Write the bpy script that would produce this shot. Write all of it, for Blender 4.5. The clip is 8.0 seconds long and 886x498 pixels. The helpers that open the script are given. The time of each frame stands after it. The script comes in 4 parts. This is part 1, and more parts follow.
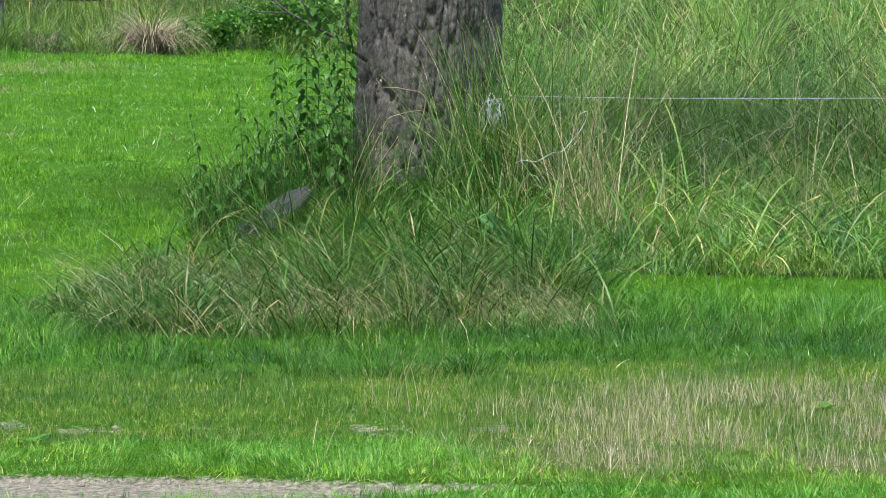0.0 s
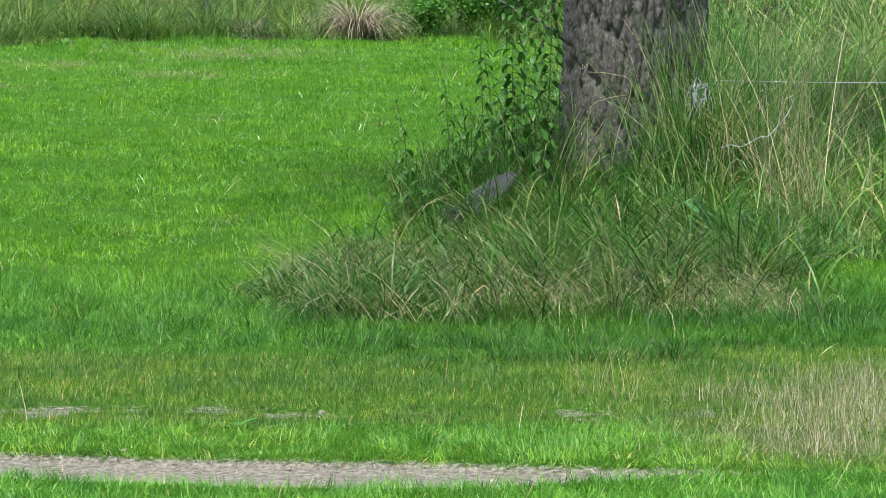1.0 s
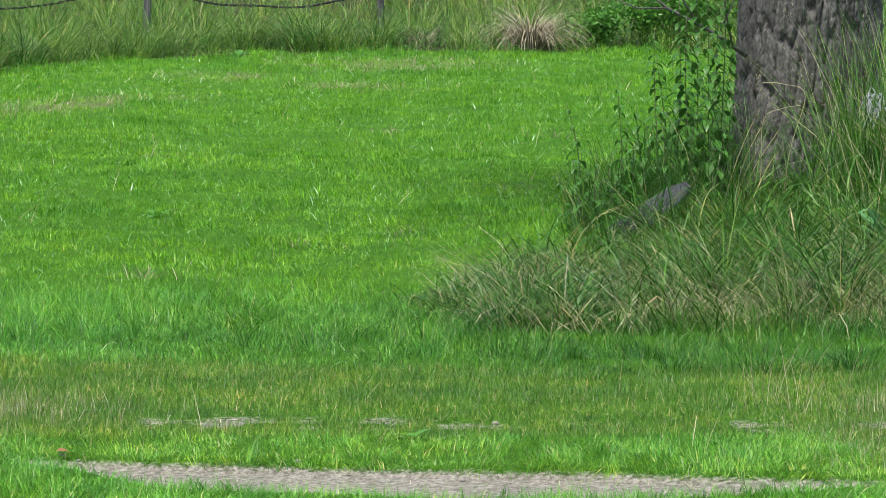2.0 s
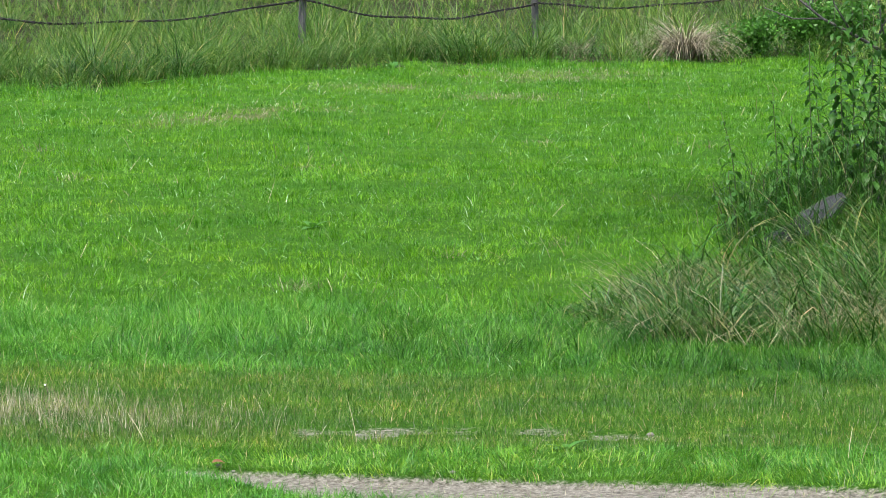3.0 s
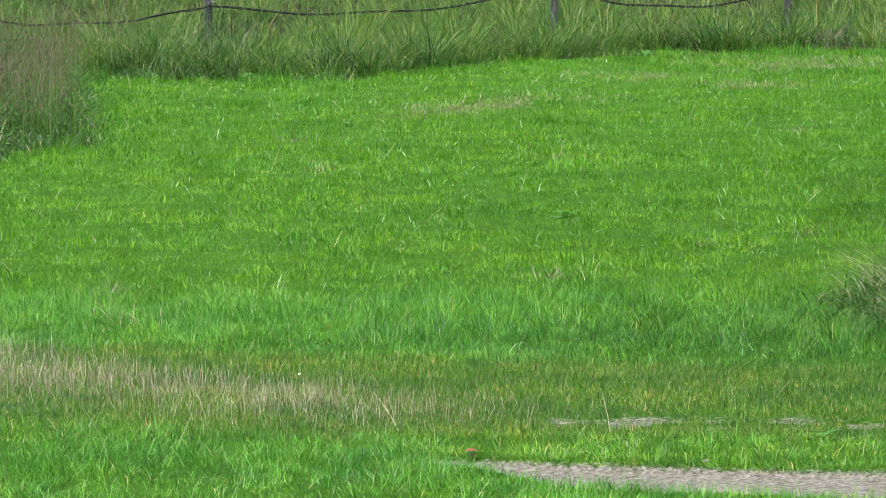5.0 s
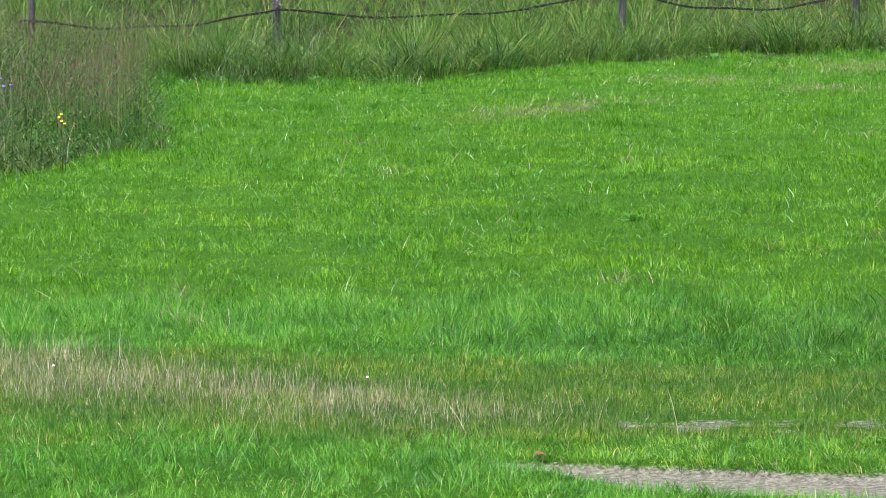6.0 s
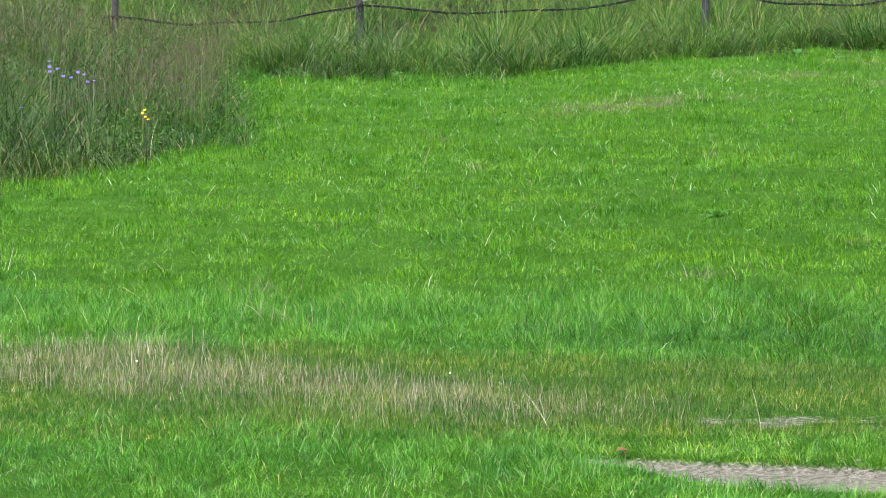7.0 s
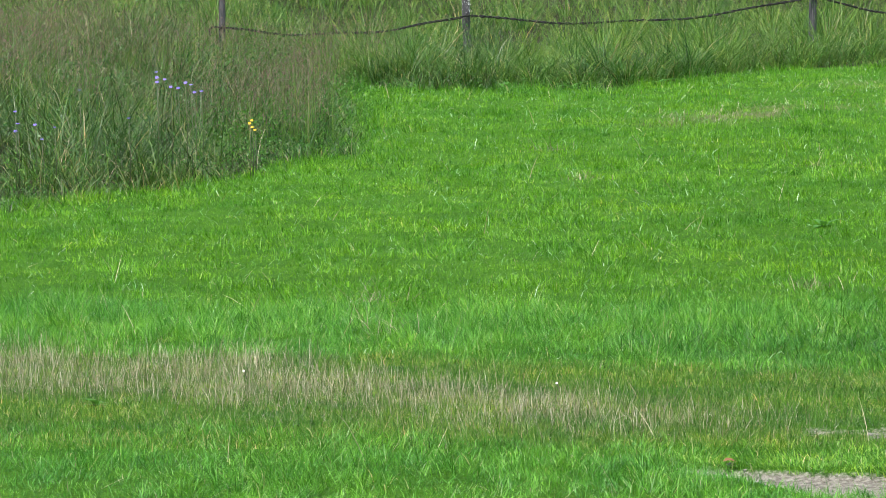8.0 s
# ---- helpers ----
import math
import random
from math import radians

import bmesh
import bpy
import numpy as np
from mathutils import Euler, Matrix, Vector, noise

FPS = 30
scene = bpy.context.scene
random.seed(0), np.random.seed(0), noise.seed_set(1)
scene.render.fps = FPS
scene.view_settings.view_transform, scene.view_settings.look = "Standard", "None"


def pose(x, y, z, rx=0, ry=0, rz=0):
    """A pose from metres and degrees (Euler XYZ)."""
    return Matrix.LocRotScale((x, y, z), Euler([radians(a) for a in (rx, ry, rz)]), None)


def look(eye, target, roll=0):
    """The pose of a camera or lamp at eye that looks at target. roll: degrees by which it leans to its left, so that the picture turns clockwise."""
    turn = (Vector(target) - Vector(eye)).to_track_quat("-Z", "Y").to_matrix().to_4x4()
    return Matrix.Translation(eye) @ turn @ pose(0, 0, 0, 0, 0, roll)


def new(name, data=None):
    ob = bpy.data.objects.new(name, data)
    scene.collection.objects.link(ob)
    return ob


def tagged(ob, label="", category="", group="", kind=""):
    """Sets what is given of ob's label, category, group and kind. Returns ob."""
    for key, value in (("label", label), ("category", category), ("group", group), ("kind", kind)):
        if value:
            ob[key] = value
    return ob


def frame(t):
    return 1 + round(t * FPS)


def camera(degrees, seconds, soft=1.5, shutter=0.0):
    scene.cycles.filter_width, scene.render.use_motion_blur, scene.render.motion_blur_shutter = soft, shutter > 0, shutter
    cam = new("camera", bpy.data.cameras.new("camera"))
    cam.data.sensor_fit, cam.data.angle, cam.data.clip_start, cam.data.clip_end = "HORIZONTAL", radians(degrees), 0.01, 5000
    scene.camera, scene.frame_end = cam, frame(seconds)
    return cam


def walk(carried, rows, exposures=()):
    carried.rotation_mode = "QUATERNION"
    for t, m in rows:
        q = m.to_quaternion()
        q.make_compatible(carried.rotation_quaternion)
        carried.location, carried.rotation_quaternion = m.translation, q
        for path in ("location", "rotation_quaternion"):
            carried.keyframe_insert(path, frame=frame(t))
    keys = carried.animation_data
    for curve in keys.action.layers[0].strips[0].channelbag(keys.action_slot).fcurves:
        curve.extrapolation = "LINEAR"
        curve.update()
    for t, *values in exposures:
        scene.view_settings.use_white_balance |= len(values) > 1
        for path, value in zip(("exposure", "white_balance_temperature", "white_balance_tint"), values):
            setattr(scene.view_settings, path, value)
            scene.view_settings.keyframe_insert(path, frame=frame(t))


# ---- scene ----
# A long lens on a spot beside the farm track, panned to the left.
EYE = 1.47
cam = camera(11.93, 8.0, soft=0.9)
ROWS = [  # seconds, yaw to the left, pitch, roll
    (0.0, -8.177, -3.381, 0.563),
    (0.5, -6.734, -3.539, 0.508),
    (1.0, -5.393, -3.606, 0.378),
    (1.5, -4.151, -3.582, 0.358),
    (2.8, -1.377, -3.307, -0.051),
    (3.0, -0.951, -3.321, 0.004),
    (3.5, 0.000, -3.365, 0.013),
    (4.0, 1.018, -3.453, -0.205),
    (4.5, 1.864, -3.477, -0.327),
    (6.0, 3.390, -3.412, -0.446),
    (6.5, 3.918, -3.427, -0.488),
    (7.0, 4.512, -3.459, -0.467),
    (7.5, 5.184, -3.444, -0.420),
    (8.0, 5.953, -3.307, -0.558),
]


def aim(yaw, pitch, roll):
    a, p = radians(yaw), radians(pitch)
    ahead = Vector((-math.sin(a) * math.cos(p), math.cos(a) * math.cos(p), math.sin(p)))
    eye = Vector((0, 0, EYE))
    return look(eye, eye + ahead, roll)


walk(cam, [(t, aim(a, p, r)) for t, a, p, r in ROWS], exposures=[(0.0, 1.06), (8.0, 1.06)])

# ---- light: a bright overcast day ----
SUN_UP, SUN_TURN = 66.0, 205.0
world = bpy.data.worlds.new("sky")
scene.world = world
world.use_nodes = True
wn = world.node_tree.nodes
sky = wn.new("ShaderNodeTexSky")
sky.sky_type = "NISHITA"
sky.sun_disc = False
sky.sun_elevation, sky.sun_rotation = radians(SUN_UP), radians(SUN_TURN)
sky.air_density, sky.dust_density, sky.ozone_density = 1.0, 4.0, 1.0
world.node_tree.links.new(sky.outputs[0], wn["Background"].inputs[0])
wn["Background"].inputs[1].default_value = 0.135
sun = new("sun", bpy.data.lights.new("sun", "SUN"))
sun.data.energy, sun.data.angle, sun.data.color = 3.1, radians(12), (1.0, 0.97, 0.92)
sd = Vector((math.sin(radians(SUN_TURN)) * math.cos(radians(SUN_UP)), math.cos(radians(SUN_TURN)) * math.cos(radians(SUN_UP)), math.sin(radians(SUN_UP))))
sun.matrix_world = look(sd * 60, (0, 0, 0))

rng = np.random.default_rng(7)


# ---- noise and the lie of the land ----
def lattice(ix, iy, seed):
    h = (ix.astype(np.int64) * 374761393 + iy.astype(np.int64) * 668265263 + seed * 1442695041) & 0xFFFFFFFF
    h = ((h ^ (h >> 13)) * 1274126177) & 0xFFFFFFFF
    return ((h ^ (h >> 16)) & 0xFFFF) / 65535.0


def vnoise(x, y, size, seed=0):
    """Smooth noise from 0 to 1 with cells of that size."""
    x, y = np.asarray(x, float) / size, np.asarray(y, float) / size
    ix, iy = np.floor(x), np.floor(y)
    fx, fy = x - ix, y - iy
    fx, fy = fx * fx * (3 - 2 * fx), fy * fy * (3 - 2 * fy)
    a, b = lattice(ix, iy, seed), lattice(ix + 1, iy, seed)
    c, d = lattice(ix, iy + 1, seed), lattice(ix + 1, iy + 1, seed)
    return (a * (1 - fx) + b * fx) * (1 - fy) + (c * (1 - fx) + d * fx) * fy


def fbm(x, y, size, seed=0):
    return 0.55 * vnoise(x, y, size, seed) + 0.3 * vnoise(x, y, size / 2.3, seed + 1) + 0.15 * vnoise(x, y, size / 5.1, seed + 2)


def smooth(v, a, b):
    t = np.clip((np.asarray(v, float) - a) / (b - a), 0, 1)
    return t * t * (3 - 2 * t)


TREE = (3.20, 23.0)
# fence posts: place, height of the strand above datum, radius
POSTS = [(-6.90, 44.0, 1.247, 0.035), (-4.51, 46.0, 1.345, 0.046), (-0.80, 48.0, 1.515, 0.045), (1.90, 49.5, 1.47, 0.04), (5.2, 50.5, 1.75, 0.045)]
RUT_X = [-30.0, -4.0, -0.5, 0.5, 1.55, 4.0, 30.0]
RUT_FAR = [13.9, 13.6, 13.38, 13.12, 12.82, 12.3, 8.0]


def near_rut(x, y):
    """How bare the near wheel track is, 0 to 1."""
    x, y = np.asarray(x, float), np.asarray(y, float)
    far = np.interp(x, RUT_X, RUT_FAR) + 0.10 * (fbm(x, y, 0.45, 31) - 0.5)
    wide = np.interp(x, [-30, -0.75, -0.48, -0.15, 0.5, 1.4, 2.0, 30], [0.0, 0.0, 0.25, 0.62, 0.72, 0.6, 0.15, 0.1])
    wide = wide + 0.16 * (fbm(x, y, 0.35, 33) - 0.5) * (wide > 0.05)
    return smooth(far - y, -0.02, 0.05) * smooth(y - (far - wide), -0.05, 0.04) * smooth(x, -0.70, -0.52) * smooth(-x, -2.6, -1.5)


def far_rut(x, y):
    """How worn the far wheel track is, 0 to 1."""
    x, y = np.asarray(x, float), np.asarray(y, float)
    mid = np.interp(x, [-30, -3, 0, 2, 5, 30], [15.4, 14.9, 14.55, 14.35, 14.2, 13.0])
    spots = sum(np.exp(-(((x - a) / b) ** 2)) for a, b in ((-0.17, 0.12), (0.06, 0.15), (0.3, 0.07), (0.57, 0.11), (0.8, 0.09), (1.04, 0.14), (1.27, 0.1), (1.85, 0.12), (2.27, 0.08)))
    return np.exp(-(((y - mid) / 0.26) ** 2)) * np.clip(spots, 0, 1) * smooth(fbm(x, y, 0.14, 41), 0.32, 0.58)


def ground_z(x, y):
    x, y = np.asarray(x, float), np.asarray(y, float)
    k = 1.6
    rise = 0.031 * k * np.log1p(np.exp(np.clip((y - 20) / k, -30, 30)))
    rise = np.where(y > 20 + 30 * k, 0.031 * (y - 20), rise)
    bank = 0.13 * 2.0 * np.log1p(np.exp(np.clip((y - 50) / 2.0, -30, 30)))
    bank = np.where(y > 110, 0.13 * 60, np.minimum(bank, 0.13 * 60))
    rise = np.minimum(rise, 2.8)
    mound = 0.26 * np.exp(-(((x - TREE[0] + 0.1) / 1.5) ** 2 + ((y - TREE[1] - 0.2) / 1.9) ** 2))
    mound = mound + 0.10 * np.exp(-(((x - 2.5) / 0.8) ** 2 + ((y - 21.4) / 1.0) ** 2))
    lumps = 0.05 * (fbm(x, y, 3.1, 5) - 0.5) * smooth(y, 14, 19) + 0.02 * (fbm(x, y, 0.8, 9) - 0.5)
    left = 0.25 * smooth(-x - 0.09 * (y - 27.5), 4.6, 6.5) * smooth(y, 26.5, 30)
    right = 0.085 * np.clip(y - 23, 0, 16) * smooth(x - 0.118 * (y - 23), 3.3, 4.6)
    return rise + right + bank + mound + lumps + left - 0.035 * near_rut(x, y) - 0.02 * far_rut(x, y)


# foot of the far bank, and of the overgrown spur that comes forward from it
FAR_X = [-60, -12, -5.4, -3.8, -2.6, -1.9, -0.9, 0.0, 1.5, 4.8, 9.0, 60]
FAR_Y = [44, 43, 41.6, 41.0, 41.0, 42.6, 44.2, 45.3, 45.9, 46.5, 47.5, 50]
SPUR_X = [-60, -12, -6.1, -5.6, -5.2, -4.8, -4.45, -4.2]
SPUR_Y = [20, 21, 25.3, 26.4, 27.2, 28.3, 29.7, 31.6]


def beyond(x, y):
    """How far a place lies inside the rank growth behind the meadow, in metres; below nought out on the meadow."""
    x, y = np.asarray(x, float), np.asarray(y, float)
    bank = y - np.interp(x, FAR_X, FAR_Y)
    flank = np.interp(y, [26, 31, 35, 38, 41.5, 60], [-4.1, -4.2, -4.62, -5.0, -5.4, -6.0]) - x
    flank = flank + 0.5 * (fbm(x, y, 1.6, 49) - 0.5)
    spur = np.minimum(y - np.interp(x, SPUR_X, SPUR_Y), flank * 2.0)
    return np.maximum(bank, spur)


def stubble_strip(x, y):
    """How thick the dry stalks stand along the track, 0 to 1."""
    x, y = np.asarray(x, float), np.asarray(y, float)
    mid = np.interp(x, [-4.2, -3.6, -2.6, -2.0, -1.3, -0.7, 0], [17.2, 16.85, 16.4, 15.75, 15.05, 14.7, 14.7])
    half = np.interp(x, [-4, -2.6, -1.3, -0.6], [1.25, 1.25, 0.95, 0.6])
    west = (1 - smooth(np.abs(y - mid) / half, 0.3, 1.15)) * smooth(-x, -0.1, 1.0) * (0.3 + 0.7 * smooth(fbm(x, y, 0.40, 95), 0.30, 0.66))
    east = smooth(x / np.maximum(y, 1), 0.13, 0.20) * smooth(-y, -16.4, -14.9) * smooth(y, 12.5, 13.2) * smooth(fbm(x, y, 0.4, 96), 0.25, 0.7)
    return west + east


# bleached places in the meadow: place and reach
DRY = [(1.2, 42.4, 0.5), (-0.9, 36.8, 0.55), (-1.66, 35.1, 0.35), (1.85, 43.2, 0.6), (0.85, 44.0, 0.4), (-1.3, 36.0, 0.5), (2.36, 43.6, 0.6), (-0.01, 40.7, 0.5), (1.26, 39.0, 0.5)]


def bleached(x, y):
    x, y = np.asarray(x, float), np.asarray(y, float)
    near = sum(np.exp(-(((x - a) / r) ** 2) - ((y - b) / (r * 1.3)) ** 2) for a, b, r in DRY)
    return np.clip(near, 0, 1) * smooth(fbm(x, y, 0.35, 98), 0.3, 0.62)


def in_far_tall(x, y):
    return beyond(x, y) > 2.6 * (fbm(x, y, 0.9, 51) - 0.5)


def in_right_tall(x, y):
    front = np.interp(x, [2.9, 3.4, 4.4, 6.0, 30], [22.6, 20.9, 20.9, 21.2, 22.5]) + 0.5 * (fbm(x, y, 0.6, 55) - 0.5)
    return (x > 2.95 + 0.118 * (y - 23)) & (y > front)


# ---- materials ----
def node(tree, kind, **inputs):
    n = tree.nodes.new(kind)
    for key, value in inputs.items():
        n.inputs[key.replace("_", " ")].default_value = value
    return n


def ramp(tree, source, stops):
    n = tree.nodes.new("ShaderNodeValToRGB")
    el = n.color_ramp.elements
    while len(el) < len(stops):
        el.new(0.5)
    for e, (at, colour) in zip(el, stops):
        e.position, e.color = at, (*colour, 1)
    tree.links.new(source, n.inputs[0])
    return n.outputs[0]


def blend(tree, kind, amount, a, b):
    n = tree.nodes.new("ShaderNodeMix")
    n.data_type, n.blend_type = "RGBA", kind
    if isinstance(amount, float):
        n.inputs[0].default_value = amount
    else:
        tree.links.new(amount, n.inputs[0])
    for slot, v in ((6, a), (7, b)):
        if isinstance(v, tuple):
            n.inputs[slot].default_value = (*v, 1)
        else:
            tree.links.new(v, n.inputs[slot])
    return n.outputs[2]


def plant_material(name, stops, patches=None, rough=0.40, thin=0.34, size=0.7, gloss=0.28):
    """Leaves and blades: each its own shade, with patches over the ground, thin enough to let light through."""
    m = bpy.data.materials.new(name)
    m.use_nodes = True
    t = m.node_tree
    geo = t.nodes.new("ShaderNodeNewGeometry")
    colour = ramp(t, geo.outputs["Random Per Island"], stops)
    if patches:
        tex = node(t, "ShaderNodeTexNoise", Scale=size, Detail=3.0, Roughness=0.6)
        small = node(t, "ShaderNodeTexNoise", Scale=size * 4.7, Detail=2.0, Roughness=0.6)
        for n in (tex, small):
            t.links.new(geo.outputs["Position"], n.inputs["Vector"])
        colour = blend(t, "MULTIPLY", 1.0, colour, ramp(t, tex.outputs[0], patches))
        tint = ramp(t, small.outputs[0], [(0.33, (0.66, 0.80, 0.98)), (0.5, (1.0, 1.0, 1.0)), (0.67, (1.34, 1.14, 0.9))])
        colour = blend(t, "MULTIPLY", 1.0, colour, tint)
    b = t.nodes["Principled BSDF"]
    t.links.new(colour, b.inputs["Base Color"])
    b.inputs["Roughness"].default_value = rough
    b.inputs["Specular IOR Level"].default_value = gloss
    if thin:
        tr = t.nodes.new("ShaderNodeBsdfTranslucent")
        t.links.new(colour, tr.inputs[0])
        mix = t.nodes.new("ShaderNodeMixShader")
        mix.inputs[0].default_value = thin
        t.links.new(b.outputs[0], mix.inputs[1])
        t.links.new(tr.outputs[0], mix.inputs[2])
        t.links.new(mix.outputs[0], t.nodes["Material Output"].inputs[0])
    return m


def solid_material(name, stops, scale=8.0, detail=6.0, rough=0.85, bump=0.3, stretch=(1, 1, 1), metal=0.0, depth=0.01):
    m = bpy.data.materials.new(name)
    m.use_nodes = True
    t = m.node_tree
    co = t.nodes.new("ShaderNodeTexCoord")
    mp = t.nodes.new("ShaderNodeMapping")
    mp.inputs["Scale"].default_value = stretch
    t.links.new(co.outputs["Object"], mp.inputs[0])
    tex = node(t, "ShaderNodeTexNoise", Scale=scale, Detail=detail, Roughness=0.65)
    t.links.new(mp.outputs[0], tex.inputs["Vector"])
    big = node(t, "ShaderNodeTexNoise", Scale=scale * 0.17, Detail=3.0)
    t.links.new(mp.outputs[0], big.inputs["Vector"])
    colour = ramp(t, tex.outputs[0], stops)
    colour = blend(t, "MULTIPLY", 0.7, colour, ramp(t, big.outputs[0], [(0.3, (0.65, 0.65, 0.65)), (0.7, (1.15, 1.15, 1.15))]))
    b = t.nodes["Principled BSDF"]
    t.links.new(colour, b.inputs["Base Color"])
    b.inputs["Roughness"].default_value, b.inputs["Metallic"].default_value = rough, metal
    if bump:
        bp = node(t, "ShaderNodeBump", Strength=bump, Distance=depth)
        t.links.new(tex.outputs[0], bp.inputs["Height"])
        t.links.new(bp.outputs[0], b.inputs["Normal"])
    return m


M_MEADOW = plant_material("meadow_grass", [(0.0, (0.034, 0.122, 0.005)), (0.35, (0.078, 0.240, 0.008)), (0.75, (0.126, 0.345, 0.013)), (0.93, (0.180, 0.430, 0.032)), (0.985, (0.25, 0.46, 0.10)), (1.0, (0.40, 0.42, 0.20))],
                          [(0.34, (0.66, 0.78, 0.70)), (0.47, (0.97, 0.98, 0.95)), (0.64, (1.25, 1.10, 1.0))])
M_FORE = plant_material("verge_grass", [(0.0, (0.034, 0.140, 0.010)), (0.4, (0.076, 0.262, 0.019)), (0.8, (0.125, 0.365, 0.038)), (0.95, (0.19, 0.45, 0.09)), (1.0, (0.40, 0.39, 0.20))],
                        [(0.36, (0.74, 0.82, 0.86)), (0.64, (1.2, 1.08, 1.0))], size=1.1)
M_LUSH = plant_material("lush_grass", [(0.0, (0.009, 0.048, 0.004)), (0.4, (0.028, 0.118, 0.008)), (0.8, (0.056, 0.200, 0.016)), (0.95, (0.105, 0.290, 0.05)), (1.0, (0.30, 0.32, 0.16))],
                        [(0.36, (0.58, 0.72, 0.84)), (0.64, (1.25, 1.10, 0.95))], size=1.1)
M_TRACK = plant_material("track_grass", [(0.0, (0.028, 0.086, 0.008)), (0.35, (0.072, 0.190, 0.017)), (0.7, (0.138, 0.290, 0.038)), (0.88, (0.21, 0.34, 0.08)), (0.95, (0.29, 0.30, 0.13)), (1.0, (0.48, 0.43, 0.29))],
                         [(0.36, (0.62, 0.72, 0.78)), (0.64, (1.3, 1.10, 0.95))], size=1.6)
M_RIDGE = plant_material("ridge_grass", [(0.0, (0.055, 0.160, 0.010)), (0.4, (0.115, 0.290, 0.020)), (0.8, (0.180, 0.400, 0.040)), (0.95, (0.26, 0.43, 0.09)), (1.0, (0.44, 0.42, 0.22))],
                         [(0.36, (0.74, 0.82, 0.86)), (0.64, (1.25, 1.10, 0.95))], size=1.6)
M_TALL = plant_material("tall_grass", [(0.0, (0.036, 0.120, 0.015)), (0.35, (0.088, 0.235, 0.030)), (0.72, (0.165, 0.355, 0.070)), (0.9, (0.29, 0.42, 0.15)), (1.0, (0.58, 0.53, 0.33))],
                        [(0.36, (0.60, 0.74, 0.78)), (0.64, (1.25, 1.08, 1.0))], size=1.3)
M_FARTALL = plant_material("bank_grass", [(0.0, (0.036, 0.105, 0.012)), (0.45, (0.085, 0.205, 0.026)), (0.85, (0.165, 0.300, 0.056)), (0.96, (0.27, 0.32, 0.11)), (1.0, (0.42, 0.37, 0.21))],
                           [(0.34, (0.55, 0.64, 0.62)), (0.5, (0.95, 0.96, 0.92)), (0.66, (1.30, 1.12, 0.95))], size=1.0)
# rough grass green, darkened to carry the tree's shade on the bank
M_SHADED_TUSSOCK = plant_material("tussock_grass", [(0.0, (0.012, 0.052, 0.006)), (0.45, (0.036, 0.130, 0.014)), (0.82, (0.084, 0.215, 0.032)), (0.94, (0.17, 0.22, 0.075)), (1.0, (0.40, 0.36, 0.21))],
                           [(0.36, (0.60, 0.72, 0.75)), (0.64, (1.25, 1.08, 1.0))], size=1.5)
M_DEAD = plant_material("dead_sedge", [(0.0, (0.09, 0.078, 0.050)), (0.6, (0.25, 0.22, 0.145)), (1.0, (0.46, 0.42, 0.30))], thin=0.15)
M_BRIGHT = plant_material("bramble_leaf", [(0.0, (0.035, 0.115, 0.014)), (0.6, (0.065, 0.200, 0.022)), (1.0, (0.110, 0.280, 0.045))], thin=0.35)
M_BLUE = plant_material("blue_green_leaf", [(0.0, (0.045, 0.150, 0.055)), (1.0, (0.090, 0.260, 0.110))], thin=0.25)
# whitish green that stands for sky glints on grass blades
M_GLINT = plant_material("glint_blade", [(0.0, (0.12, 0.34, 0.07)), (0.6, (0.20, 0.45, 0.16)), (1.0, (0.42, 0.58, 0.36))], rough=0.3, thin=0.2, gloss=0.6)
M_PURPLE = plant_material("cranesbill_petal", [(0.0, (0.10, 0.08, 0.40)), (1.0, (0.24, 0.18, 0.60))], thin=0.25)
M_YELLOW = plant_material("yellow_petal", [(0.0, (0.75, 0.42, 0.02)), (1.0, (0.85, 0.60, 0.05))], thin=0.25)
M_WHITE = plant_material("white_petal", [(0.0, (0.70, 0.70, 0.66)), (1.0, (0.85, 0.85, 0.82))], thin=0.25)
M_STRAW = plant_material("straw", [(0.0, (0.15, 0.138, 0.070)), (0.5, (0.34, 0.305, 0.175)), (1.0, (0.60, 0.545, 0.37))], thin=0.2)
M_STUBBLE = plant_material("stubble", [(0.0, (0.14, 0.130, 0.070)), (0.45, (0.32, 0.285, 0.172)), (0.85, (0.50, 0.455, 0.32)), (1.0, (0.68, 0.64, 0.50))], thin=0.2)
M_HAZE = plant_material("seed_heads", [(0.0, (0.115, 0.078, 0.060)), (1.0, (0.25, 0.172, 0.130))], thin=0.3)
M_HERB = plant_material("herb_leaf", [(0.0, (0.016, 0.065, 0.010)), (0.6, (0.036, 0.120, 0.018)), (1.0, (0.070, 0.180, 0.034))], thin=0.2)
M_HERBGRASS = plant_material("herb_grass", [(0.0, (0.016, 0.052, 0.008)), (0.45, (0.042, 0.112, 0.016)), (0.78, (0.085, 0.180, 0.036)), (0.93, (0.15, 0.19, 0.07)), (1.0, (0.30, 0.27, 0.17))],
                             [(0.34, (0.5, 0.6, 0.6)), (0.5, (0.9, 0.92, 0.9)), (0.66, (1.3, 1.12, 0.95))], thin=0.22, size=1.2)
M_NETTLE = plant_material("nettle_leaf", [(0.0, (0.026, 0.092, 0.016)), (0.7, (0.055, 0.160, 0.026)), (1.0, (0.10, 0.25, 0.04))], thin=0.35)
M_RUST = plant_material("dead_leaf", [(0.0, (0.13, 0.058, 0.026)), (1.0, (0.21, 0.105, 0.05))], thin=0.15)
M_STEM = solid_material("nettle_stem", [(0.3, (0.045, 0.075, 0.03)), (0.7, (0.09, 0.10, 0.05))], scale=40, bump=0.1)
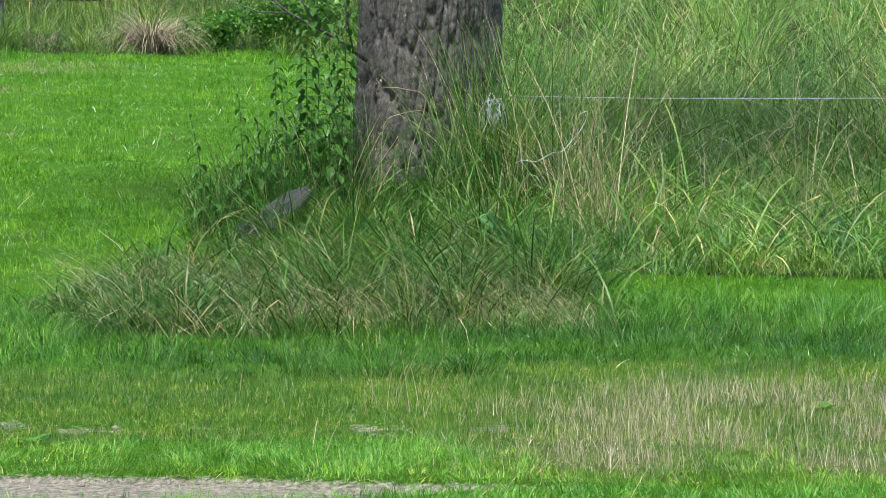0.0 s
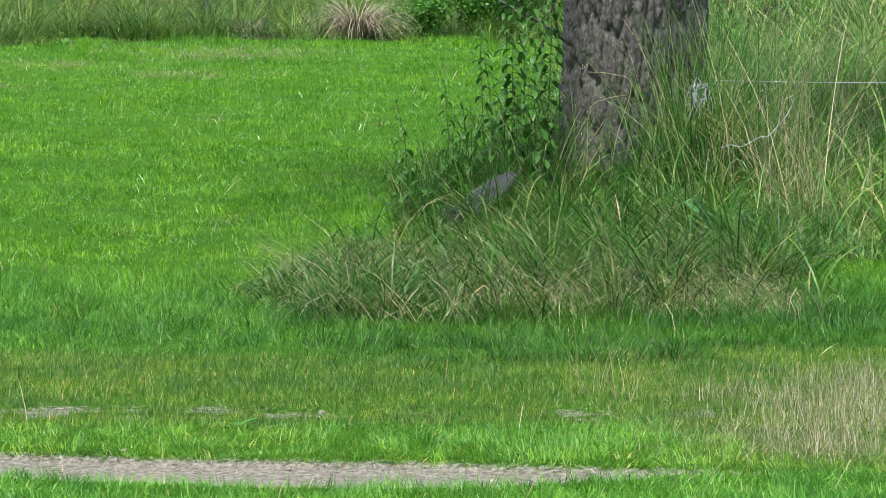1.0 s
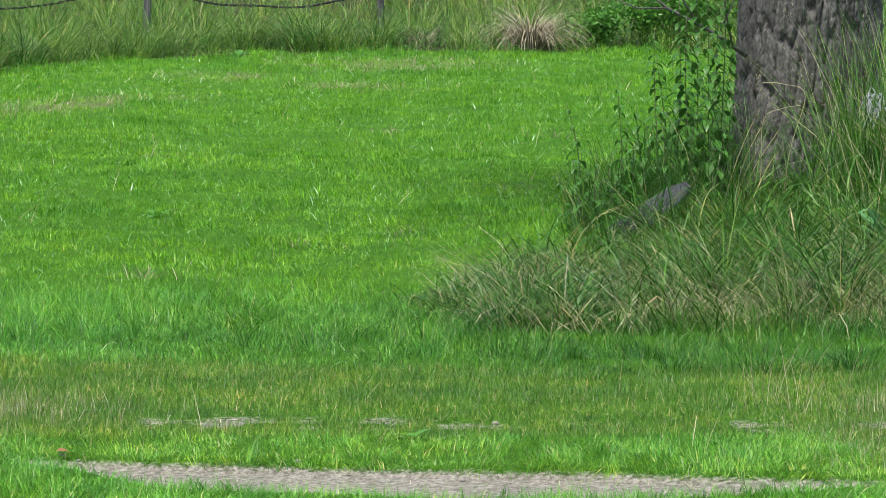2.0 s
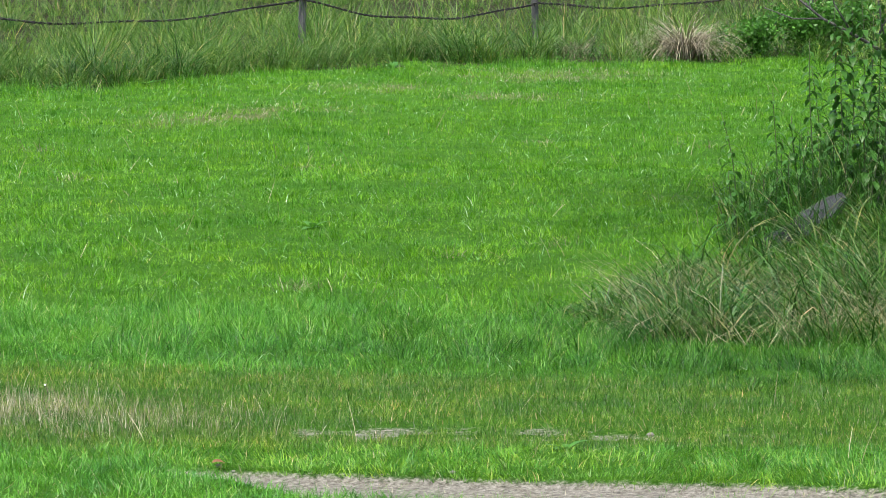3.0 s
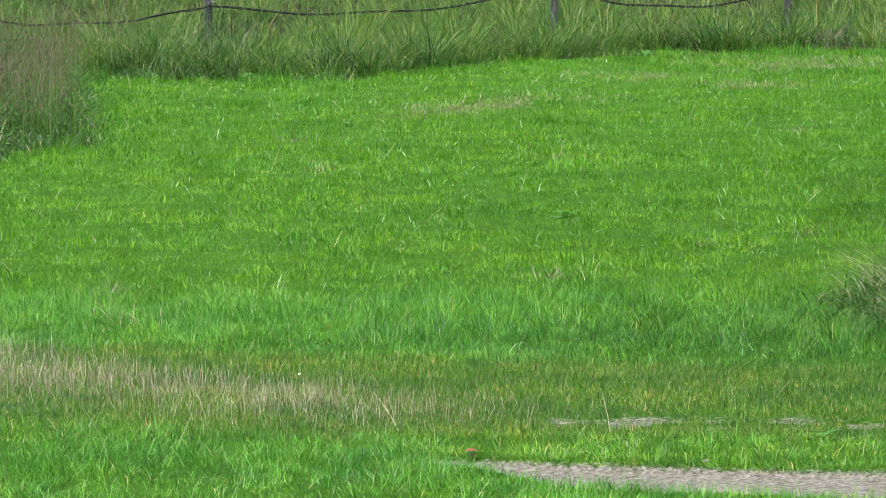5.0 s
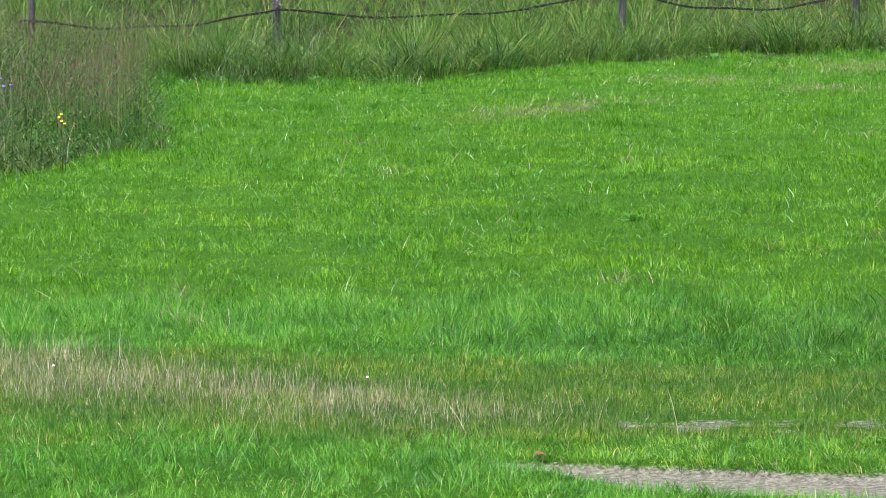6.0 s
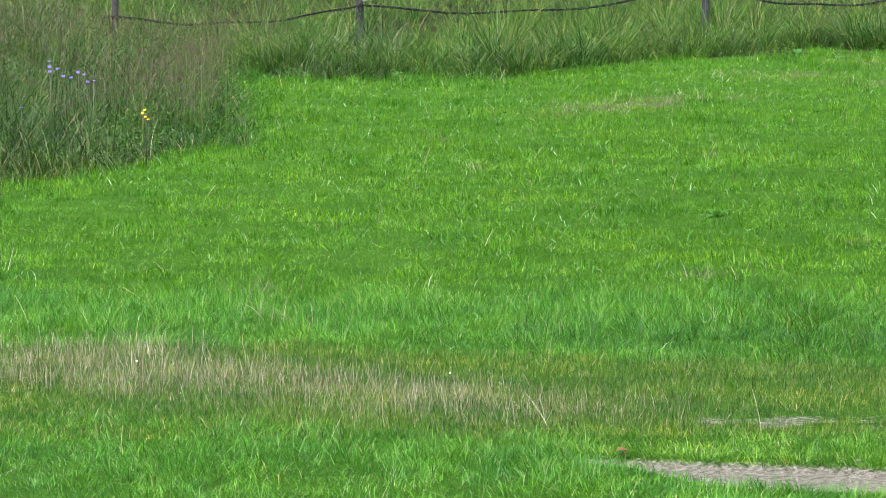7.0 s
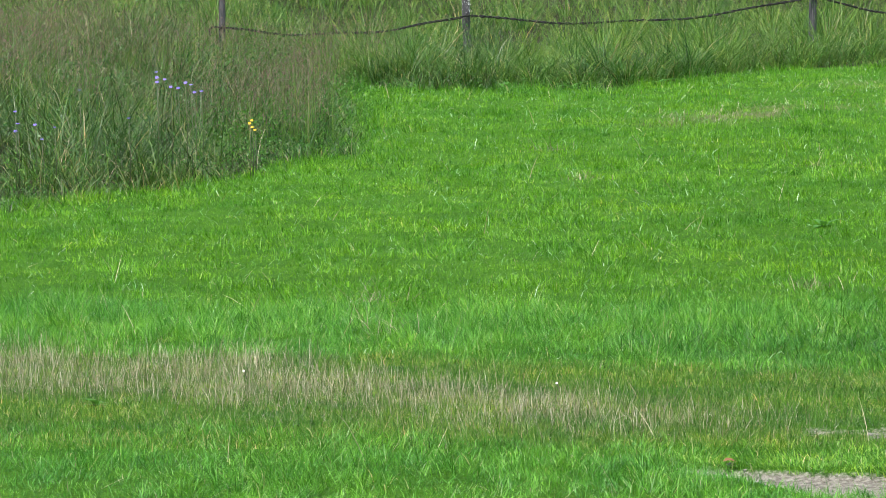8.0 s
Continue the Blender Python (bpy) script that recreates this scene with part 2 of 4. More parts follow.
M_BARK = solid_material("bark", [(0.34, (0.042, 0.040, 0.037)), (0.5, (0.090, 0.087, 0.081)), (0.62, (0.135, 0.132, 0.124)), (0.78, (0.27, 0.27, 0.255))], scale=55, stretch=(1.2, 1.2, 0.6), rough=0.95, bump=0.6, depth=0.008)
M_PLANK = solid_material("weathered_wood", [(0.3, (0.011, 0.013, 0.015)), (0.7, (0.034, 0.040, 0.045))], scale=10, stretch=(0.6, 9, 9), rough=0.85, bump=0.5)
M_POST = solid_material("post_wood", [(0.3, (0.035, 0.036, 0.037)), (0.7, (0.11, 0.112, 0.116))], scale=14, stretch=(5, 5, 0.5), rough=0.9, bump=0.5)
M_LICHEN = solid_material("lichen", [(0.35, (0.35, 0.37, 0.36)), (0.6, (0.66, 0.69, 0.68))], scale=30, rough=0.95)
M_CABLE = solid_material("black_cable", [(0.3, (0.010, 0.010, 0.010)), (0.7, (0.028, 0.028, 0.028))], scale=30, rough=0.9, bump=0.2)
M_ROPE = solid_material("white_rope", [(0.3, (0.30, 0.34, 0.37)), (0.7, (0.52, 0.56, 0.58))], scale=60, rough=0.6, bump=0.2, depth=0.002)
M_STONE = solid_material("stone", [(0.3, (0.105, 0.098, 0.085)), (0.7, (0.27, 0.255, 0.225))], scale=20, rough=0.9, bump=0.4)


def ground_material():
    """Soil with thatch and moss under the blades; the bare wheel track is gravelly."""
    m = bpy.data.materials.new("soil")
    m.use_nodes = True
    t = m.node_tree
    geo = t.nodes.new("ShaderNodeNewGeometry")
    fine = node(t, "ShaderNodeTexNoise", Scale=46.0, Detail=8.0, Roughness=0.78)
    mid = node(t, "ShaderNodeTexNoise", Scale=2.2, Detail=4.0)
    for n in (fine, mid):
        t.links.new(geo.outputs["Position"], n.inputs["Vector"])
    turf = ramp(t, fine.outputs[0], [(0.34, (0.017, 0.060, 0.004)), (0.50, (0.043, 0.134, 0.007)), (0.66, (0.092, 0.215, 0.016))])
    turf = blend(t, "MULTIPLY", 1.0, turf, ramp(t, mid.outputs[0], [(0.35, (0.8, 0.85, 0.8)), (0.65, (1.15, 1.1, 1.0))]))
    soil = ramp(t, fine.outputs[0], [(0.36, (0.085, 0.078, 0.062)), (0.5, (0.250, 0.235, 0.195)), (0.64, (0.46, 0.435, 0.375))])
    att = t.nodes.new("ShaderNodeAttribute")
    att.attribute_name = "bare"
    # litter under tall growth, with the shade between its blades put into the colour
    shaded_litter = ramp(t, fine.outputs[0], [(0.3, (0.012, 0.014, 0.006)), (0.55, (0.030, 0.034, 0.014)), (0.8, (0.085, 0.075, 0.040))])
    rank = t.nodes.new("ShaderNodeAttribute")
    rank.attribute_name = "shaded_litter"
    turf = blend(t, "MIX", rank.outputs["Fac"], turf, shaded_litter)
    thatch = ramp(t, fine.outputs[0], [(0.3, (0.035, 0.036, 0.018)), (0.5, (0.125, 0.112, 0.060)), (0.75, (0.33, 0.285, 0.175))])
    dry = t.nodes.new("ShaderNodeAttribute")
    dry.attribute_name = "thatch"
    turf = blend(t, "MIX", dry.outputs["Fac"], turf, thatch)
    ragged = t.nodes.new("ShaderNodeMath")
    ragged.operation = "MULTIPLY_ADD"
    t.links.new(fine.outputs[0], ragged.inputs[0])
    ragged.inputs[1].default_value = 1.6
    t.links.new(att.outputs["Fac"], ragged.inputs[2])
    shift = t.nodes.new("ShaderNodeMapRange")
    shift.inputs["From Min"].default_value, shift.inputs["From Max"].default_value = 1.05, 1.45
    t.links.new(ragged.outputs[0], shift.inputs["Value"])
    colour = blend(t, "MIX", shift.outputs[0], turf, soil)
    b = t.nodes["Principled BSDF"]
    t.links.new(colour, b.inputs["Base Color"])
    b.inputs["Roughness"].default_value = 0.95
    b.inputs["Specular IOR Level"].default_value = 0.1
    bp = node(t, "ShaderNodeBump", Strength=1.0, Distance=0.025)
    t.links.new(fine.outputs[0], bp.inputs["Height"])
    t.links.new(bp.outputs[0], b.inputs["Normal"])
    return m


M_GROUND = ground_material()


# ---- mesh helpers ----
def mesh_of(name, verts, faces, material, smooth_faces=True):
    me = bpy.data.meshes.new(name)
    me.from_pydata([tuple(v) for v in verts], [], faces)
    me.materials.append(material)
    if smooth_faces:
        me.polygons.foreach_set("use_smooth", [True] * len(me.polygons))
    me.update()
    return me


def part(name, me, parent, label="", m=None):
    ob = new(name, me)
    if parent:
        ob.parent = parent
    if m is not None:
        ob.matrix_basis = m
    return tagged(ob, label)


def big_mesh(name, verts, quads, tris, material):
    """A mesh of very many small faces, from arrays."""
    me = bpy.data.meshes.new(name)
    nq, nt = len(quads), len(tris)
    me.vertices.add(len(verts))
    me.vertices.foreach_set("co", np.ascontiguousarray(verts, np.float32).ravel())
    loops = np.concatenate([np.asarray(quads, np.int32).ravel(), np.asarray(tris, np.int32).ravel()])
    me.loops.add(len(loops))
    me.loops.foreach_set("vertex_index", loops.astype(np.int32))
    me.polygons.add(nq + nt)
    starts = np.concatenate([np.arange(nq) * 4, nq * 4 + np.arange(nt) * 3]).astype(np.int32)
    me.polygons.foreach_set("loop_start", starts)
    me.polygons.foreach_set("use_smooth", np.ones(nq + nt, bool))
    me.materials.append(material)
    me.update(calc_edges=True)
    return me


def blades_mesh(name, x, y, length, width, lean, bend, azimuth, material, segments=2, z0=None, face=None):
    """Grass blades: each a tapered strip that leans and bends over towards its azimuth."""
    n = len(x)
    z = ground_z(x, y) - 0.006 if z0 is None else z0
    dx, dy = np.cos(azimuth), np.sin(azimuth)
    face = azimuth + np.pi / 2 + rng.normal(0, 0.9, n) if face is None else face
    sx, sy = np.cos(face), np.sin(face)
    rows = []
    px, py, pz = x.copy(), y.copy(), z.copy()
    step = length / segments
    for k in range(segments):
        w = width * 0.5 * (1 - 0.55 * (k / segments) ** 1.5)
        rows.append((px - sx * w, py - sy * w, pz))
        rows.append((px + sx * w, py + sy * w, pz))
        ang = lean + bend * (k + 0.5) / segments
        px, py, pz = px + dx * np.sin(ang) * step, py + dy * np.sin(ang) * step, pz + np.cos(ang) * step
    rows.append((px, py, pz))
    per = len(rows)
    verts = np.stack([np.stack(r, -1) for r in rows], 1).reshape(-1, 3)
    base = (np.arange(n) * per)[:, None]
    quads = np.concatenate([base + [2 * k, 2 * k + 1, 2 * k + 3, 2 * k + 2] for k in range(segments - 1)]) if segments > 1 else np.zeros((0, 4), int)
    tris = base + [2 * segments - 2, 2 * segments - 1, 2 * segments]
    return big_mesh(name, verts, quads, tris, material)


def leaf_cloud(name, centres, spread, count, size, material):
    """Many small leaves about the given centres."""
    which = rng.integers(0, len(centres), count)
    c = np.array(centres)[which] + rng.normal(0, 1, (count, 3)) * np.array(spread)
    u = rng.normal(0, 1, (count, 3))
    u /= np.linalg.norm(u, axis=1, keepdims=True)
    v = np.cross(u, rng.normal(0, 1, (count, 3)))
    v /= np.linalg.norm(v, axis=1, keepdims=True)
    s = size * rng.uniform(0.6, 1.3, (count, 1))
    verts = np.stack([c - u * s, c - v * s * 0.45, c + u * s, c + v * s * 0.45], 1).reshape(-1, 3)
    return big_mesh(name, verts, np.arange(count)[:, None] * 4 + [0, 1, 2, 3], np.zeros((0, 3), int), material)


def stuff(name, me, label, category="grass"):
    return tagged(new(name, me), label, category, kind="stuff")


def scatter(count, x0, x1, y0, y1):
    return rng.uniform(x0, x1, count), rng.uniform(y0, y1, count)


def in_view(count, d0, d1, left=-0.232, right=0.262):
    """Points over the wedge of ground that the lens sweeps, even over the ground."""
    d = np.sqrt(rng.uniform(d0 * d0, d1 * d1, count))
    b = rng.uniform(left, right, count)
    return b * d, d


# ---- ground ----
def build_ground():
    ys = np.concatenate([[-400, -150, -60, -25, -8, 0, 6, 10], np.arange(11, 16.5, 0.06), np.arange(16.5, 27, 0.15), np.arange(27, 66, 0.5), [70, 78, 90, 105, 115, 150, 220, 400, 900, 2000]])
    xs = np.concatenate([[-2000, -800, -300, -120, -60, -35, -22], np.arange(-15, -3.6, 0.35), np.arange(-3.6, 4.0, 0.07), np.arange(4.0, 16, 0.35), [22, 35, 60, 120, 300, 800, 2000]])
    gx, gy = np.meshgrid(xs, ys)
    gz = ground_z(gx, gy)
    nx, ny = len(xs), len(ys)
    i = (np.arange(ny - 1)[:, None] * nx + np.arange(nx - 1)[None]).ravel()
    me = big_mesh("ground", np.stack([gx, gy, gz], -1).reshape(-1, 3), np.stack([i, i + 1, i + nx + 1, i + nx], -1), np.zeros((0, 3), int), M_GROUND)
    bare = np.clip(near_rut(gx, gy) + 0.5 * smooth(far_rut(gx, gy), 0.25, 0.6), 0, 1)
    a = me.attributes.new("bare", "FLOAT", "POINT")
    a.data.foreach_set("value", bare.astype(np.float32).ravel())
    # mask of that darkened litter: everywhere the rank growth stands over the ground
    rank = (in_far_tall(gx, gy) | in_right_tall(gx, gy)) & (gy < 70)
    b = me.attributes.new("shaded_litter", "FLOAT", "POINT")
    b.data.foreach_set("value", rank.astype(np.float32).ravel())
    c = me.attributes.new("thatch", "FLOAT", "POINT")
    c.data.foreach_set("value", np.clip(0.5 * stubble_strip(gx, gy) + 0.7 * bleached(gx, gy), 0, 0.8).astype(np.float32).ravel())
    tagged(new("ground", me), "grassy pasture ground with a farm track and bare gravelly ruts", "ground", kind="structure")


build_ground()


# ---- short grass ----
def cluster_azimuth(x, y):
    return 2 * np.pi * 2 * vnoise(x, y, 0.22, 77) + rng.normal(0, 0.9, len(x))


def tufts(x, y, per, spread):
    """Blades in tufts about the given centres: places and the azimuths that point outwards."""
    n = len(x) * per
    a, r = rng.uniform(0, 2 * np.pi, n), np.abs(rng.normal(0, 1, n)) * np.repeat(spread * rng.uniform(0.6, 1.5, len(x)), per)
    return np.repeat(x, per) + r * np.cos(a), np.repeat(y, per) + r * np.sin(a), a + rng.normal(0, 0.5, n)


def track_side(x, y):
    """Where the trodden strip along the track ends and the lush grass begins."""
    return np.interp(x, [-6, -2, 0, 1.5, 3, 6], [17.6, 17.3, 16.6, 16.2, 16.6, 16.8]) + 0.9 * (fbm(x, y, 1.1, 61) - 0.5)


def build_short_grass():
    # most of it even, some in tufts
    xa, ya = in_view(215000, 11.6, 20.0)
    az = cluster_azimuth(xa, ya)
    xc, yc = in_view(5200, 11.6, 20.0)
    xb, yb, ab = tufts(xc, yc, 14, 0.028)
    size_b = np.repeat(rng.uniform(0.7, 1.35, len(xc)), 14)
    x, y, az = np.concatenate([xa, xb]), np.concatenate([ya, yb]), np.concatenate([az, ab])
    size = np.concatenate([np.ones(len(xa)) * 0.95, size_b])
    side = track_side(x, y)
    worn = smooth(y, 13.9, 14.2) * (1 - smooth(y - side, -0.4, 0.3)) * smooth(x, -3, 0.5)
    chance = (1 - 0.985 * near_rut(x, y)) * (1 - 0.9 * smooth(far_rut(x, y), 0.2, 0.6)) * (1 - 0.12 * worn) * (1 - 0.25 * np.clip(stubble_strip(x, y), 0, 1))
    m = rng.random(len(x)) < chance
    x, y, az, size, side = x[m], y[m], az[m], size[m], side[m]
    n = len(x)
    fore = y < np.interp(x, [-6, -2.5, -1.2, -0.75, -0.5, 0.4], [14.7, 14.5, 14.0, 13.4, 12.75, 12.2]) + 0.3 * (fbm(x, y, 0.5, 63) - 0.5)
    crown = (y > np.interp(x, RUT_X, RUT_FAR) - 0.04) & (x > -0.9) & (y < 13.95 + 0.5 * (fbm(x, y, 0.4, 67) - 0.5)) & (x < 2.1 + 0.8 * (fbm(x, y, 0.5, 68) - 0.5))
    fore = fore | crown | (y < np.interp(x, RUT_X, RUT_FAR) - 0.12)
    lush = (y > side) | fore
    deep = ~fore & (rng.random(n) < smooth(x + 1.8 * (fbm(x, y, 0.7, 65) - 0.5), -1.6, 1.9) * (1 - 0.75 * smooth(y, 17.6, 19.9)))
    clump = smooth(fbm(x, y, 0.32, 71), 0.25, 0.75)
    tall = np.interp(y, [11, 12.2, 12.9, 13.4, 13.9, 14.4, 16.0], [0.075, 0.06, 0.045, 0.055, 0.05, 0.030, 0.040])
    tall = np.where(y > side, 0.06 + 0.055 * smooth(y - side, 0, 1.2), tall)
    tall = np.where(fore & ~crown & (x < -0.55), 0.068, tall)
    length = tall * (0.5 + 0.9 * clump) * rng.uniform(0.55, 1.25, n) * size
    lean, bend = rng.uniform(0.05, 0.9, n), rng.uniform(0.2, 1.9, n)
    lean = np.where(lush, lean, lean + rng.uniform(0.0, 0.5, n))
    width = rng.uniform(0.0014, 0.0030, n)
    for name, mask, material, label in (
        ("lush_grass", lush & deep, M_LUSH, "lush deep green uncut grass beside the track"),
        ("verge_grass", lush & ~deep, M_FORE, "fresh green grass on the verges of the track"),
        ("track_grass", ~lush, M_TRACK, "short trodden yellow-green grass along the farm track"),
    ):
        stuff(name, blades_mesh(name, x[mask], y[mask], length[mask], width[mask], lean[mask], bend[mask], az[mask], material), label)
    # the verge where the camera stands
    x, y = scatter(20000, -9, 9, -7, 11.6)
    n = len(x)
    stuff("roadside_grass", blades_mesh("roadside_grass", x, y, rng.uniform(0.04, 0.10, n), rng.uniform(0.004, 0.008, n), rng.uniform(0.1, 0.9, n), np.zeros(n), rng.uniform(0, 6.28, n), M_FORE, 1), "short green grass on the roadside verge")
    # fine trodden grass between the ruts and the lush edge
    x, y = in_view(190000, 13.2, 17.6)
    m = (y < track_side(x, y) + 0.2) & (y > 13.85) & (rng.random(len(x)) < (1 - near_rut(x, y)) * (1 - 0.8 * smooth(far_rut(x, y), 0.2, 0.6)))
    x, y = x[m], y[m]
    n = len(x)
    stuff("trodden_grass", blades_mesh("trodden_grass", x, y, rng.uniform(0.018, 0.050, n), rng.uniform(0.0020, 0.0038, n), rng.uniform(0.1, 1.1, n), np.zeros(n), rng.uniform(0, 6.28, n), M_TRACK, 1), "fine short trodden grass on the farm track")
    # bright fringe on the ridge between the ruts, hanging over the edge of the bare one
    x = rng.uniform(-0.9, 3.2, 17000)
    y = np.interp(x, RUT_X, RUT_FAR) - 0.03 + 0.95 * rng.random(len(x)) ** 1.4
    m = (y < 14.0) & (rng.random(len(x)) < 1 - 0.8 * near_rut(x, y)) & (stubble_strip(x, y) < 0.5)
    x, y = x[m], y[m]
    n = len(x)
    stuff("ridge_grass", blades_mesh("ridge_grass", x, y, rng.uniform(0.02, 0.06, n), rng.uniform(0.0016, 0.0032, n), rng.uniform(0.05, 0.9, n), rng.uniform(0.2, 1.6, n), cluster_azimuth(x, y), M_RIDGE, 2), "bright yellow-green grass on the ridge between the ruts")
    # fringe on the near side of the bare rut
    x = rng.uniform(-1.2, 3.2, 15000)
    y = np.interp(x, RUT_X, RUT_FAR) - np.interp(x, [-0.75, -0.48, -0.15, 0.5, 1.4, 2.0], [0.0, 0.22, 0.56, 0.66, 0.54, 0.12]) - 0.75 * rng.random(len(x)) + 0.04
    m = rng.random(len(x)) < 1 - 0.85 * near_rut(x, y)
    x, y = x[m], y[m]
    n = len(x)
    stuff("edge_grass", blades_mesh("edge_grass", x, y, rng.uniform(0.02, 0.07, n), rng.uniform(0.0016, 0.0030, n), rng.uniform(0.05, 0.9, n), rng.uniform(0.2, 1.7, n), cluster_azimuth(x, y), M_FORE, 2), "fresh green grass along the near edge of the rut")
    # meadow
    for d0, d1, even, centres, fine, segments in ((19.4, 30.0, 120000, 2600, 0.86, 2), (19.4, 30.0, 150000, 0, 0.92, 1), (29.6, 48.5, 400000, 9000, 0.95, 1)):
        x, y = in_view(even, d0, d1)
        az = cluster_azimuth(x, y)
        xc, yc = in_view(centres, d0, d1)
        xb, yb, ab = tufts(xc, yc, 12, 0.05)
        size = np.concatenate([np.ones(len(x)) * 0.9, np.repeat(rng.uniform(0.7, 1.4, len(xc)), 12)])
        x, y, az = np.concatenate([x, xb]), np.concatenate([y, yb]), np.concatenate([az, ab])
        m = ~in_right_tall(x, y) & ~in_far_tall(x, y)
        x, y, az, size = x[m], y[m], az[m], size[m]
        n = len(x)
        clump = smooth(fbm(x, y, 0.30, 73), 0.22, 0.78) ** 1.3
        patch = fbm(x, y, 1.6, 75)
        edge = np.exp(-((beyond(x, y) / 1.3) ** 2))
        length = (0.016 + 0.070 * clump + 0.022 * patch) * (1 + 0.9 * edge) * rng.uniform(0.5, 1.15, n) * size * np.interp(y, [19.4, 22], [1.15, 1.0]) * (1.0 if segments > 1 else 0.8)
        width = rng.uniform(0.0028, 0.005, n) * np.interp(y, [20, 45], [1.0, 1.7]) * fine
        stuff("meadow_grass", blades_mesh("meadow_grass", x, y, length, width, rng.uniform(0.05, 1.15, n), rng.uniform(0.2, 1.9, n) * (segments > 1), az, M_MEADOW, segments), "bright green meadow grass, cropped by grazing")


build_short_grass()


# ---- tall grass and the bank behind the fence ----
def spikelets(x, y, z, count, spread, tall, size):
    """Loose seed heads: small slips about the tops of stalks."""
    n = len(x) * count
    px = np.repeat(x, count) + rng.normal(0, spread, n)
    py = np.repeat(y, count) + rng.normal(0, spread, n)
    pz = np.repeat(z, count) - rng.uniform(0, tall, n)
    return px, py, pz, rng.uniform(0.6, 1.3, n) * size


def build_tall_grass():
    trunk_gap = lambda px, py: np.hypot(px - TREE[0], py - TREE[1]) > 0.5
    # beside the tree and up the slope behind it
    xa, ya = in_view(30000, 20.6, 27.0, 0.105, 0.27)
    x2, y2 = in_view(12000, 27.0, 60.0, 0.105, 0.27)
    xa, ya = np.concatenate([xa, x2]), np.concatenate([ya, y2])
    xc, yc = in_view(620, 20.6, 27.0, 0.105, 0.27)
    xd, yd = in_view(420, 27.0, 40.0, 0.105, 0.27)
    xb, yb, ab = tufts(np.concatenate([xc, xd]), np.concatenate([yc, yd]), 34, 0.06)
    size = np.concatenate([np.full(len(xa), 0.8), np.repeat(rng.uniform(0.6, 1.35, len(xc) + len(xd)), 34)])
    x, y, az = np.concatenate([xa, xb]), np.concatenate([ya, yb]), np.concatenate([cluster_azimuth(xa, ya), ab])
    m = in_right_tall(x, y) & trunk_gap(x, y)
    x, y, az, size = x[m], y[m], az[m], size[m]
    n = len(x)
    length = (0.40 + 0.75 * fbm(x, y, 0.7, 81)) * rng.uniform(0.5, 1.2, n) * np.interp(y, [20.8, 21.6, 22.4, 23.4], [0.22, 0.4, 0.7, 1.05]) * size
    width = rng.uniform(0.003, 0.008, n) * np.interp(y, [23, 45], [1.0, 1.5])
    stuff("tall_grass", blades_mesh("tall_grass", x, y, length, width, rng.uniform(0, 0.6, n), rng.uniform(0.6, 3.0, n), az, M_TALL, 3), "tall unmown green grass with arching blades beside the tree")
    # broad arching blades over the rest
    x, y = in_view(4200, 21.0, 28.0, 0.125, 0.27)
    m = in_right_tall(x, y) & trunk_gap(x, y)
    x, y = x[m], y[m]
    n = len(x)
    stuff("broad_grass", blades_mesh("broad_grass", x, y, rng.uniform(0.5, 1.25, n) * np.interp(y, [21, 23], [0.6, 1.0]), rng.uniform(0.006, 0.013, n), rng.uniform(0.1, 0.6, n), rng.uniform(1.0, 2.8, n), rng.uniform(0, 6.28, n), M_TALL, 6), "broad arching blades of tall pale green grass")
    # tussock bank in front of the tree
    xa, ya = scatter(5400, 0.95, 3.7, 17.5, 23.2)
    xc, yc = scatter(490, 0.95, 3.7, 17.5, 23.2)
    xb, yb, ab = tufts(xc, yc, 40, 0.06)
    x, y = np.concatenate([xa, xb]), np.concatenate([ya, yb])
    az = np.concatenate([np.pi * 1.25 + rng.normal(0, 0.8, len(xa)), ab])
    edge = np.interp(x, [0.8, 1.15, 1.75, 2.7, 3.6], [19.4, 18.1, 17.9, 18.3, 19.9])
    m = (y > edge + 0.5 * (fbm(x, y, 0.5, 83) - 0.5)) & (y < edge + np.interp(x, [0.9, 1.6, 2.6, 3.6], [0.9, 3.4, 4.3, 4.0])) & trunk_gap(x, y)
    x, y, az = x[m], y[m], az[m]
    n = len(x)
    length = (0.16 + 0.48 * smooth(fbm(x, y, 0.45, 85), 0.2, 0.8)) * rng.uniform(0.5, 1.3, n) * np.interp(x, [0.95, 1.5, 2.6], [0.35, 0.75, 1.05]) * np.interp(y, [18.0, 19.6, 20.4], [0.8, 1.0, 0.85]) * (1 - 0.2 * np.exp(-(((x - 2.1) / 0.3) ** 2) - ((y - 21.0) / 0.7) ** 2))
    stuff("tussock_grass", blades_mesh("tussock_grass", x, y, length, rng.uniform(0.0035, 0.0085, n), rng.uniform(0.1, 0.6, n), rng.uniform(0.6, 2.6, n), az, M_SHADED_TUSSOCK, 4), "drooping rough grass tussocks on the bank below the tree")
    x, y = scatter(420, 1.3, 3.6, 18.4, 21.4)
    n = len(x)
    stuff("arching_grass", blades_mesh("arching_grass", x, y, rng.uniform(0.3, 0.65, n), rng.uniform(0.006, 0.012, n), rng.uniform(0.1, 0.5, n), rng.uniform(1.2, 2.6, n), rng.uniform(0, 6.28, n), M_SHADED_TUSSOCK, 6), "broad arching grass blades on the bank")
    x, y = scatter(1100, 1.85, 2.8, 21.8, 22.8)
    n = len(x)
